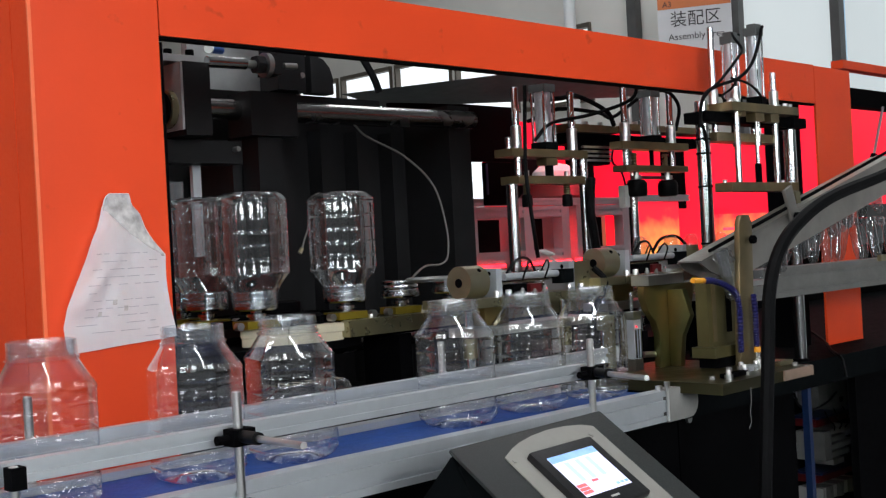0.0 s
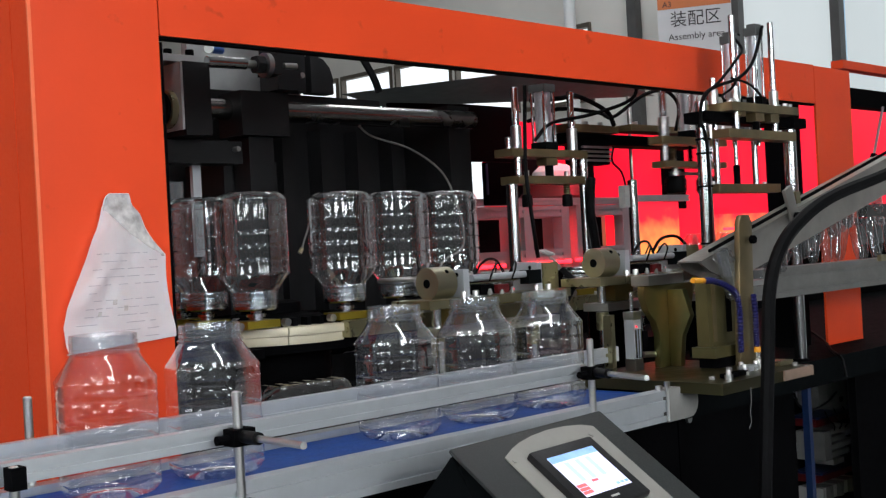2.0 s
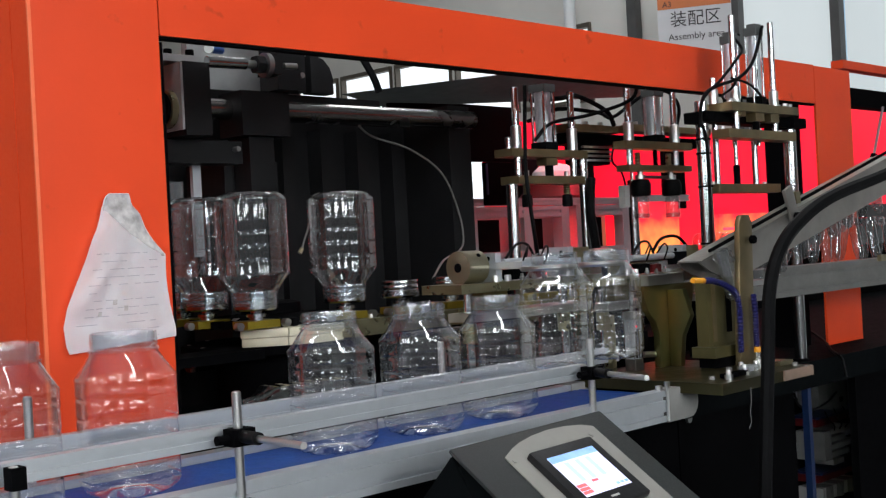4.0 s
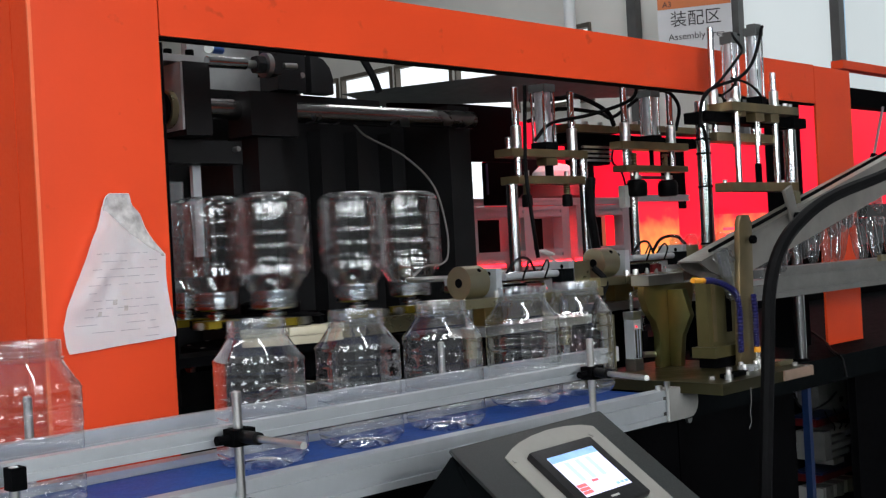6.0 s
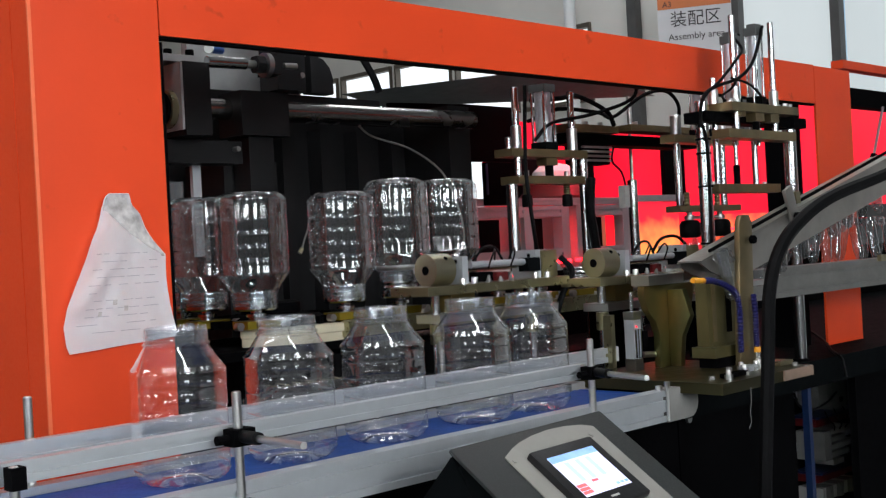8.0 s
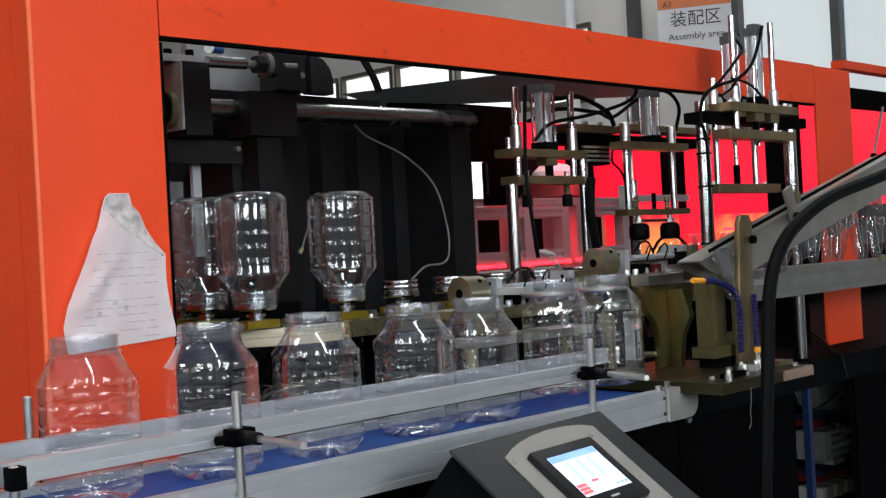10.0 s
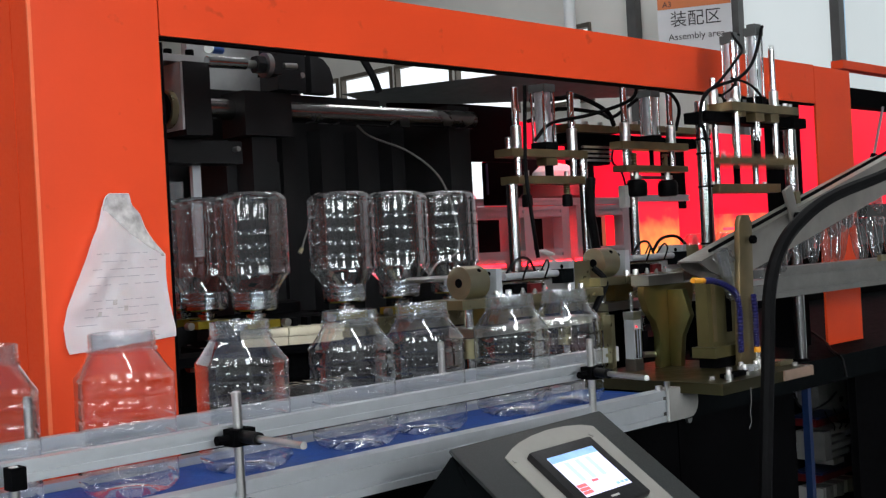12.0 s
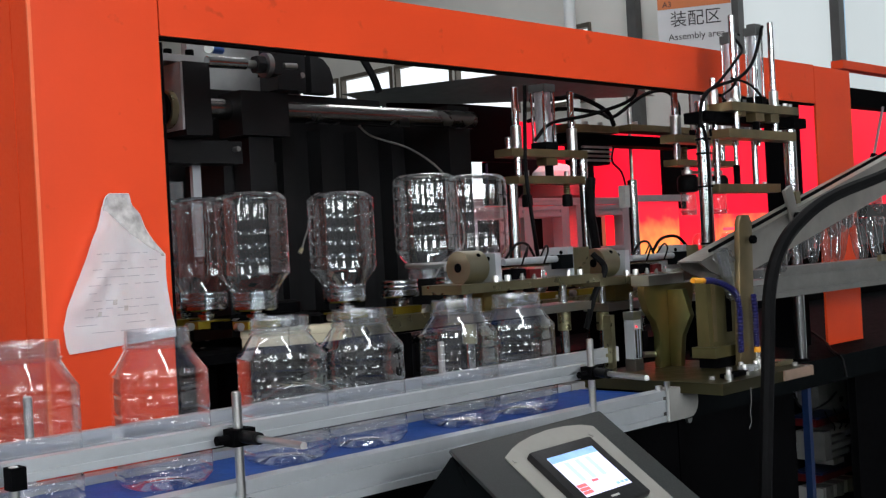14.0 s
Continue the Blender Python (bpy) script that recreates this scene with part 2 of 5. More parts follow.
def cyl(p0, p1, r, bm=None, seg=20, r2=None):
    bm = bm or bmesh.new()
    p0, p1 = Vector(p0), Vector(p1)
    q = (p1 - p0).to_track_quat("Z", "Y").to_matrix()
    r2 = r if r2 is None else r2
    a = [bm.verts.new(p0 + q @ Vector((r * math.cos(i * math.tau / seg), r * math.sin(i * math.tau / seg), 0))) for i in range(seg)]
    b = [bm.verts.new(p1 + q @ Vector((r2 * math.cos(i * math.tau / seg), r2 * math.sin(i * math.tau / seg), 0))) for i in range(seg)]
    for i in range(seg):
        j = (i + 1) % seg
        bm.faces.new((a[i], a[j], b[j], b[i]))
    bm.faces.new(a[::-1])
    bm.faces.new(b)
    return bm


def lathe(profile, at=(0, 0, 0), seg=40, bm=None, wave=None, caps=False):
    """Turns (r, z) rows round a vertical axis; wave(angle, z) scales the radius."""
    bm = bm or bmesh.new()
    at = Vector(at)
    rings = []
    for r, z in profile:
        ring = []
        for i in range(seg):
            a = i * math.tau / seg
            k = wave(a, z) if wave else 1.0
            ring.append(bm.verts.new(at + Vector((r * k * math.cos(a), r * k * math.sin(a), z))))
        rings.append(ring)
    for lo, hi in zip(rings, rings[1:]):
        for i in range(seg):
            j = (i + 1) % seg
            bm.faces.new((lo[i], lo[j], hi[j], hi[i]))
    if caps:
        bm.faces.new(rings[0][::-1])
        bm.faces.new(rings[-1])
    return bm


def tube(points, r, bm=None, seg=8, steps=6):
    """A round cable or hose through the points, smoothed."""
    bm = bm or bmesh.new()
    p = [Vector(q) for q in points]
    p = [p[0] * 2 - p[1], *p, p[-1] * 2 - p[-2]]
    path = []
    for i in range(1, len(p) - 2):
        for s in range(steps):
            t = s / steps
            a, b, c, d = p[i - 1:i + 3]
            path.append(0.5 * (2 * b + (c - a) * t + (2 * a - 5 * b + 4 * c - d) * t * t + (3 * b - a - 3 * c + d) * t ** 3))
    path.append(p[-2])
    rings = []
    side = None
    for i, q in enumerate(path):
        d = (path[min(i + 1, len(path) - 1)] - path[max(i - 1, 0)]).normalized()
        if side is None:
            side = d.orthogonal().normalized()
        side = (side - d * side.dot(d)).normalized()
        up = d.cross(side)
        rings.append([bm.verts.new(q + r * (side * math.cos(k * math.tau / seg) + up * math.sin(k * math.tau / seg))) for k in range(seg)])
    for lo, hi in zip(rings, rings[1:]):
        for k in range(seg):
            j = (k + 1) % seg
            bm.faces.new((lo[k], lo[j], hi[j], hi[k]))
    bm.faces.new(rings[0][::-1])
    bm.faces.new(rings[-1])
    return bm


def prism(outline, axis, a0, a1, bm=None):
    """Extrudes an outline (two coordinates) along axis 'x', 'y' or 'z' from a0 to a1."""
    bm = bm or bmesh.new()

    def at(u, v, w):
        return {"x": (w, u, v), "y": (u, w, v), "z": (u, v, w)}[axis]
    lo = [bm.verts.new(at(u, v, a0)) for u, v in outline]
    hi = [bm.verts.new(at(u, v, a1)) for u, v in outline]
    k = len(outline)
    for i in range(k):
        j = (i + 1) % k
        bm.faces.new((lo[i], lo[j], hi[j], hi[i]))
    bm.faces.new(lo[::-1])
    bm.faces.new(hi)
    bmesh.ops.recalc_face_normals(bm, faces=bm.faces)
    return bm


def extrusion(y0, y1, z0, z1, x0, x1, slots=1):
    """Slotted aluminium profile along x; grooves on its two upright sides."""
    n = slots
    d = min(0.006, (y1 - y0) * 0.3)
    h = (z1 - z0) / n
    left, right = [], []
    for i in range(n):
        c = z0 + (i + 0.5) * h
        g = h * 0.13
        left += [(y0, c - g), (y0 + d, c - g), (y0 + d, c + g), (y0, c + g)]
        right += [(y1, c - g), (y1 - d, c - g), (y1 - d, c + g), (y1, c + g)]
    outline = [(y0, z0), *left, (y0, z1), (y1, z1), *right[::-1], (y1, z0)]
    return prism(outline, "x", x0, x1)


def bolts(places, r, h, parent, material, name="bolt"):
    """Socket screws standing up on a plate."""
    for x, y, z in places:
        part(name, lathe([(0.0005, h), (r * 0.5, h), (r * 0.5, h * 0.6), (r * 0.52, h), (r * 0.93, h), (r, h * 0.9), (r, 0)], (x, y, z), 12), material, parent)


def upright_rod(x, y, z0, z1, r, parent, material, name="guide_rod"):
    c = min(0.002, r * 0.3)
    return part(name, lathe([(0.0003, z0), (r - c, z0), (r, z0 + c), (r, z1 - c), (r - c, z1), (0.0003, z1)], (x, y, 0), 20), material, parent)

# ---- the hall ----


def hall():
    x0, x1, y0, y1, h = HALL
    part_floor = part("floor", box(x0, x1, y0, y1, -0.1, 0.0), FLOOR)
    tagged(part_floor, "dark painted concrete factory floor", "floor", kind="structure")
    tagged(part("ceiling", box(x0, x1, y0, y1, h, h + 0.1), CEIL), "pale sheet ceiling of the factory hall", "ceiling", kind="structure")
    tagged(part("wall_north", box(x0, x1, y1, y1 + 0.2, 0, h), WALL), "plain grey painted hall wall", "wall", kind="structure")

    def pierced(name, along, c0, c1, openings, z0, z1, a0, a1, material):
        """A wall with window openings cut right through; along 'x' or 'y'."""
        bm = bmesh.new()

        def put(u0, u1, w0, w1):
            if along == "x":
                box(u0, u1, c0, c1, w0, w1, bm)
            else:
                box(c0, c1, u0, u1, w0, w1, bm)
        put(a0, a1, 0, z0)
        put(a0, a1, z1, h)
        u = a0
        for o0, o1 in openings:
            put(u, o0, z0, z1)
            u = o1
        put(u, a1, z0, z1)
        return tagged(part(name, bm, material), "painted hall wall with high windows", "wall", kind="structure")
    south = [(wx - ww / 2, wx + ww / 2) for wx, ww in SOUTH]
    west = [(wy - ww / 2, wy + ww / 2) for wy, ww in WEST]
    pierced("wall_south", "x", y0 - 0.1, y0, south, 1.62, 3.8, x0, x1, WALL_GREY)
    pierced("wall_west", "y", x0 - 0.1, x0, west, 1.62, 3.8, y0, y1, WALL_GREY)
    east = [(6.13 + i * 0.85, 6.92 + i * 0.85) for i in range(8)]
    pierced("wall_east", "y", x1, x1 + 0.2, east, 2.45, 3.13, 4.72, y1, WALL)
    tagged(part("wall_panel", box(x1, x1 + 0.18, y0, 4.72, 0, 2.0), WALL_WHITE), "white sheet-panel wall", "wall", kind="structure")
    tagged(part("wall_panel", box(x1, x1 + 0.18, y0, 4.72, 4.2, h), WALL_WHITE), "white sheet-panel wall", "wall", kind="structure")
    tagged(part("wall_panel", box(x1, x1 + 0.18, y0, 1.5, 2.0, 4.2), WALL_WHITE), "white sheet-panel wall", "wall", kind="structure")
    glass = thing("window_7", (x1, 3.1, 2.0), "large frosted window with grey mullions", "window", kind="structure")
    for a, b in ((1.5, 2.66), (2.68, 3.87), (3.89, 4.72)):
        part("pane", box(x1 + 0.05, x1 + 0.06, a, b, 2.0, 4.2), FROSTED, glass)
    # window frames in the far wall
    for i, (a, b) in enumerate(east):
        w = thing(f"window_{i + 8}", (x1, (a + b) / 2, 2.45), "high factory window with brown frame", "window", kind="structure")
        for j in range(2):
            c = a if j == 0 else b - 0.02
            part("window_frame", box(x1 - 0.03, x1 + 0.1, c, c + 0.02, 2.45, 3.13), WOODBROWN, w, bevel=0.004)
        part("window_frame", box(x1 - 0.03, x1 + 0.1, a + 0.02, b - 0.02, 3.09, 3.13), WOODBROWN, w, bevel=0.004)
        part("window_sill", box(x1 - 0.06, x1 + 0.1, a + 0.02, b - 0.02, 2.45, 2.48), WOODBROWN, w, bevel=0.004)
        part("pane", box(x1 + 0.04, x1 + 0.046, a + 0.02, b - 0.02, 2.48, 3.09), SKYGLOW, w)
    for y, wd, m in ((4.70, 0.10, COLUMN), (3.88, 0.07, COLUMN), (5.64, 0.09, COLUMN)):
        part_c = part("column", box(x1 - 0.10, x1 - 0.02, y - wd / 2, y + wd / 2, 0, h), m, bevel=0.01)
        tagged(part_c, "grey steel wall column", "column", kind="structure")
    w = thing("window_6", (x1, 7.5, 1.6), "low bright factory window in a grey frame", "window", kind="structure")
    part("window_frame", box(x1 - 0.03, x1 - 0.001, 7.12, 7.18, 1.55, 2.16), COLUMN, w)
    part("pane", box(x1 - 0.02, x1 - 0.001, 7.185, 7.62, 1.62, 2.12), SKYGLOW, w)
    pipe = part("pipe", cyl((7.7, 6.12, 0), (7.7, 6.12, h), 0.05, seg=16), WALL_WHITE)
    tagged(pipe, "white painted vertical pipe along the wall", "pipe", kind="structure")


FROSTED = glow("frosted_daylight_pane", (0.50, 0.55, 0.565), 1.0, (0.45, 0.51, 0.53), 0.8)
SKYGLOW = glow("bright_overcast_pane", (0.93, 0.97, 1.0), 1.1, (0.88, 0.94, 1.0), 1.0)
hall()


def roof_lights():
    for x, y, half in ((-0.4, -0.4, 2.5), (5.6, 4.6, 2.5), (-2.4, 3.6, 2.0)):
        f = thing("ceiling_light", (x, y, 5.99), "long white strip light under the hall ceiling", "ceiling light")
        for k in (-1, 1):
            part("frame", box(x + k * 0.17 - 0.015, x + k * 0.17 + 0.015, y - half - 0.02, y + half + 0.02, 5.95, 5.999), WALL_WHITE, f)
            part("end_cap", box(x - 0.154, x + 0.154, y + k * (half + 0.01) - 0.008, y + k * (half + 0.01) + 0.008, 5.95, 5.999), WALL_WHITE, f)


roof_lights()


def text(body, m, size, material, parent, name):
    c = bpy.data.curves.new(name, "FONT")
    c.body, c.size, c.extrude, c.align_x = body, size, 0.0004, "CENTER"
    c.materials.append(material)
    ob = new(name, c)
    ob.parent = parent
    ob.matrix_basis = m
    return ob


def hall_sign():
    """Area sign that hangs in the hall behind the machine."""
    at = Vector((7.62, 4.86, 2.90))
    s = thing("area_sign", at, "white area sign with orange header hanging on the hall wall", "sign")
    rot = Matrix.Rotation(radians(-61.5), 4, "Z") @ Matrix.Rotation(radians(90), 4, "X")
    ORIGIN[s] = Vector((0, 0, 0))
    s.matrix_basis = Matrix.Translation(at) @ rot
    part("board", box(-0.275, 0.275, -0.26, 0.17, -0.012, 0.0), SIGNWHITE, s, bevel=0.003)
    part("header", box(-0.272, 0.272, 0.085, 0.168, 0.001, 0.004), SIGNORANGE, s)
    for x in (-0.2, 0.2):
        part("hanger", cyl((x, 0.17, -0.006), (x, 3.10, -0.006), 0.003, seg=6), COLUMN, s)
    text("A3", pose(-0.20, 0.1, 0.0045), 0.06, SIGNINK, s, "header_text")
    text("装配区", pose(0.01, -0.045, 0.003), 0.128, SIGNINK, s, "sign_text")
    text("Assembly area", pose(0.01, -0.155, 0.003), 0.072, SIGNINK, s, "sign_text")


hall_sign()

# ---- the machine: bed, cabinet and orange frame ----
BED = 0.945


def machine_bed():
    b = thing("machine_bed", (2.2, 1.9, 0.0), "black steel bed and cabinet of the blow moulding machine", "machine bed")
    part("bed_top", box(0.72, 6.5, 1.32, 3.3, 0.885, BED), DARKGREY, b, bevel=0.004)
    for x0, x1 in ((0.72, 1.38), (1.385, 1.96), (1.965, 2.43)):
        part("front_panel", box(x0, x1, 1.34, 1.36, 0.08, 0.88), BLACK, b, bevel=0.003)
    part("front_panel", box(2.735, 6.5, 1.34, 1.36, 0.08, 0.88), BLACK, b, bevel=0.003)
    part("plinth", box(0.76, 6.46, 1.40, 3.2, 0.0, 0.08), BLACK, b)
    part("back_panel", box(0.72, 6.5, 3.26, 3.29, 0.08, 0.88), BLACK, b)
    part("cabinet_back", box(2.45, 3.58, 1.575, 1.595, 0.08, 0.88), BLACK, b)
    part("cabinet_side", box(2.434, 2.4455, 1.361, 1.595, 0.08, 0.88), BLACK, b)
    part("cabinet_side", box(3.582, 3.597, 1.361, 1.595, 0.08, 0.88), BLACK, b)
    part("door_edge", box(2.462, 2.477, 1.322, 1.338, 0.1, 0.884), BLUE, b, "blue cabinet door edge", bevel=0.003)
    part("screw", cyl((1.995, 1.338, 0.90 - 0.02), (1.995, 1.332, 0.88), 0.008, seg=10), STEEL, b)
    # wired equipment in the open cabinet
    for z in (0.81, 0.67, 0.52):
        part("mounting_rail", box(2.80, 3.5, 1.562, 1.574, z - 0.01, z + 0.01), ALU, b)
    part("drive_box", box(2.850, 2.905, 1.50, 1.561, 0.780, 0.852), CABGREY, b, "dusty grey drive box", bevel=0.003)
    part("drive_box", box(2.907, 2.985, 1.49, 1.561, 0.765, 0.842), CABGREY, b, "dusty grey drive box", bevel=0.004)
    part("drive_slot", box(2.945, 2.962, 1.4885, 1.4905, 0.782, 0.795), BLACK_RUBBER, b)
    for i in range(6):
        part("cooling_fin", box(3.0 + i * 0.022, 3.010 + i * 0.022, 1.50, 1.561, 0.765, 0.84), COLUMN, b)
    for i in range(5):
        part("valve_stick", box(2.872, 2.93 + 0.03 * (i % 3) + 0.012 * i, 1.478 + 0.004 * i, 1.561, 0.624 + i * 0.019, 0.638 + i * 0.019), GREYPLASTIC, b, bevel=0.003)
    part("terminal_cover", box(2.832, 2.870, 1.48, 1.561, 0.640, 0.716), CABGREY, b, bevel=0.008)
    for z in (0.732, 0.586):
        part("cable_duct", box(2.81, 3.3, 1.49, 1.561, z, z + 0.020), REDPLASTIC, b, bevel=0.003)
        part("cable_duct", box(2.81, 3.3, 1.48, 1.561, z + 0.0205, z + 0.0265), BLUE, b)
    for i in range(10):
        x = 2.83 + i * 0.020
        part("relay", box(x, x + 0.015, 1.49, 1.561, 0.535 - 0.002 * (i % 3), 0.568), CABGREY if i % 3 else GREYPLASTIC, b, bevel=0.002)
    for i in range(2):
        part("indicator", cyl((3.050 + 0.022 * i, 1.489, 0.527 + 0.002 * i), (3.050 + 0.022 * i, 1.484, 0.527 + 0.002 * i), 0.0035, seg=8), LED_GREEN, b)
    part("cable", tube([(2.47, 1.36, 0.87), (2.56, 1.40, 0.83), (2.68, 1.43, 0.80), (2.82, 1.46, 0.800), (2.92, 1.485, 0.812)], 0.003), BLACK_RUBBER, b)
    for i in range(3):
        part("wire", tube([(2.86 + i * 0.05, 1.49, 0.768), (2.85 + i * 0.05, 1.475, 0.75), (2.87 + i * 0.04, 1.47, 0.73), (2.88 + i * 0.03, 1.476, 0.715)], 0.0018, seg=6), BLACK_RUBBER, b)


machine_bed()


LIDGREY = mat("dark_lid_paint", (0.15, 0.165, 0.165), 0.5, scale=6, vary=0.1, spec=0.2)


def machine_frame():
    f = thing("machine_housing", (1.9, 1.47, BED), "orange painted sheet-steel machine frame on the black bed", "machine housing")
    part("post", box(0.694, 0.888, 1.45, 1.50, BED, 2.3), ORANGE, f, bevel=0.004)
    # highlight along the post's edge, put in as a paler orange strip
    part("edge_highlight", box(0.6930, 0.6980, 1.4480, 1.4515, BED, 2.3), ORANGE_LINE, f)
    part("side_panel", box(0.694, 0.706, 1.502, 3.25, BED, 2.3), ORANGE, f, bevel=0.002)
    part("top_beam", box(0.8905, 2.820, 1.45, 1.472, 1.576, 1.676), ORANGE, f, bevel=0.003)
    part("post", box(2.822, 3.020, 1.45, 1.456, BED + 0.002, 1.674), ORANGE, f, bevel=0.003)
    part("lip", box(0.8905, 2.827, 1.453, 1.468, 1.5715, 1.5755), BLACK, f)
    part("lip", box(0.889, 0.897, 1.456, 1.50, BED, 1.5675), BLACK, f)
    part("inner_post", box(2.765, 2.845, 1.51, 1.57, BED, 1.62), BLACK, f, bevel=0.003)
    part("inner_post", box(0.74, 0.80, 2.9, 2.96, BED, 1.8), BLACK, f, bevel=0.003)
    # rear roof members seen under the beam
    lid = bmesh.new()
    low = [lid.verts.new(c) for c in ((1.776, 2.111, 1.629), (2.156, 1.735, 1.666), (2.766, 1.905, 1.652), (2.218, 2.448, 1.661))]
    lid.faces.new(low)
    bmesh.ops.solidify(lid, geom=lid.faces[:], thickness=-0.010)
    part("roof_lid", lid, LIDGREY, f, "tilted dark roof lid")
    part("lid_strut", cyl((2.667, 1.93, BED), (2.667, 1.93, 1.652), 0.005, seg=10), STEEL, f)
    part("rear_beam", box(3.42, 6.4, 1.66, 1.70, 1.742, 1.768), ORANGE, f, "orange rear guard beam", bevel=0.003)
    part("rear_guard", box(3.38, 6.4, 1.72, 1.76, 1.64, 1.70), BLACK, f, bevel=0.004)
    part("gas_strut", cyl((3.36, 1.60, 1.26), (3.47, 1.60, 1.47), 0.010, seg=12), BLACK, f)
    part("gas_strut_rod", cyl((3.47, 1.60, 1.47), (3.55, 1.60, 1.62), 0.004, seg=10), STEEL, f)
    part("hinge", box(3.36, 3.40, 1.66, 1.69, 1.70, 1.73), BLACK, f, bevel=0.003)


machine_frame()


def pinned_paper():
    """A sheet taped up by its top corner, hanging slack and creased."""
    p = thing("paper_sheet", (0.80, 1.446, 1.14), "crumpled soiled white paper taped to the orange post", "paper")
    left = ((1.3500, 0.792), (1.3460, 0.7870), (1.3406, 0.7835), (1.3063, 0.769), (1.2763, 0.7549), (1.232, 0.7346), (1.1955, 0.7197), (1.1735, 0.7145), (1.1509, 0.7172), (1.1371, 0.7212))
    right = ((1.3500, 0.824), (1.3347, 0.8275), (1.3204, 0.839), (1.3005, 0.8466), (1.282, 0.858), (1.2639, 0.8722), (1.2398, 0.8744), (1.2077, 0.877), (1.1794, 0.8807), (1.1549, 0.8848), (1.1371, 0.8857))

    def along(rows, z):
        for (za, a), (zb, b) in zip(rows, rows[1:]):
            if z >= zb:
                return a + (b - a) * (za - z) / (za - zb)
        return rows[-1][1]

    def sides(z):
        return along(left, z), along(right, z)

    def face(u, z):
        """How far the sheet stands off the post: two crossing folds, slack in between, fine creases."""
        k = (1.350 - z) / 0.213
        a, b = sides(z)
        x = a + (b - a) * u
        flap = (x - 0.838) + (1.302 - z) * 0.95            # fold that runs down from the crumpled corner
        cross = (z - 1.262) - (0.872 - x) * 0.55           # fold under the grimy corner
        fold = 0.020 * max(0.0, -flap) / 0.08 * min(1.0, max(0.0, (1.33 - z) / 0.03)) * max(0.0, 1 - k * 0.9)
        fold += 0.006 * math.exp(-(flap / 0.012) ** 2) * math.exp(-((k - 0.5) / 0.22) ** 2)
        fold += 0.005 * math.exp(-(cross / 0.008) ** 2) * math.exp(-((u - 0.85) / 0.3) ** 2)
        slack = abs(noise.noise((x * 16, z * 9, 0.3))) * 0.012 + abs(noise.noise((x * 42, z * 30, 2.3))) * 0.0045
        crush = 0.007 * abs(noise.noise((x * 70, z * 70, 5.0))) * max(0.0, 1 - k / 0.35)
        return 1.4455 - 0.001 - (fold + slack + crush) * min(1.0, 0.45 + k) - 0.006 * (1 - u) * k
    bm = bmesh.new()
    rows, cols, grid = 52, 34, []
    for r in range(rows + 1):
        z = 1.350 - 0.213 * r / rows
        a, b = sides(z)
        grid.append([bm.verts.new((a + (b - a) * c / cols, face(c / cols, z), z + 0.010 * (c / cols) * (r / rows) ** 6)) for c in range(cols + 1)])
    for lo, hi in zip(grid, grid[1:]):
        for i in range(cols):
            bm.faces.new((lo[i], hi[i], hi[i + 1], lo[i + 1]))
    bmesh.ops.solidify(bm, geom=bm.faces[:], thickness=-0.0005)
    part("sheet", bm, PAPER, p)

    def patch(u0, u1, z0, z1, material, name, label=""):
        bm = bmesh.new()
        n, m = 6, 5
        g = []
        for j in range(m + 1):
            z = z0 + (z1 - z0) * j / m
            a, b = sides(z)
            g.append([bm.verts.new((a + (b - a) * (u0 + (u1 - u0) * i / n), face(u0 + (u1 - u0) * i / n, z) - 0.0009, z)) for i in range(n + 1)])
        for lo, hi in zip(g, g[1:]):
            for i in range(n):
                bm.faces.new((lo[i], hi[i], hi[i + 1], lo[i + 1]))
        part(name, bm, material, p, label)
    # grime down from the taped corner along one side, with a ragged border
    bm = bmesh.new()
    g = []
    for j in range(29):
        z = 1.349 - 0.088 * j / 28
        a, b = sides(z)
        u0 = min(0.95, 0.03 + 0.90 * max(0.0, (j - 7) / 21) ** 0.6 + 0.10 * noise.noise((z * 90, 3.1, 0.4)) * (j > 7))
        us = [max(0.02, u0) + (0.985 - max(0.02, u0)) * i / 10 for i in range(11)]
        g.append([bm.verts.new((a + (b - a) * u, face(u, z) - 0.0009, z)) for u in us])
    for lo, hi in zip(g, g[1:]):
        for i in range(10):
            bm.faces.new((lo[i], hi[i], hi[i + 1], lo[i + 1]))
    part("grimy_corner", bm, PAPER_DIRT, p, "grimy taped corner")
    rnd = random.Random(4)
    for k in range(12):
        z = 1.268 - k * 0.0105
        u = 0.10 + rnd.uniform(0, 0.15)
        while u < 0.86:
            w = rnd.uniform(0.05, 0.20)
            if rnd.random() < 0.85:
                patch(u, min(u + w, 0.9), z, z - 0.0010, INK, "printed_dash")
            u += w + rnd.uniform(0.02, 0.08)
    for u, z in ((0.42, 1.205), (0.52, 1.196), (0.30, 1.19)):
        patch(u, u + 0.035, z, z - 0.007, PAPER_DIRT, "stain")


pinned_paper()

# ---- mould press ----


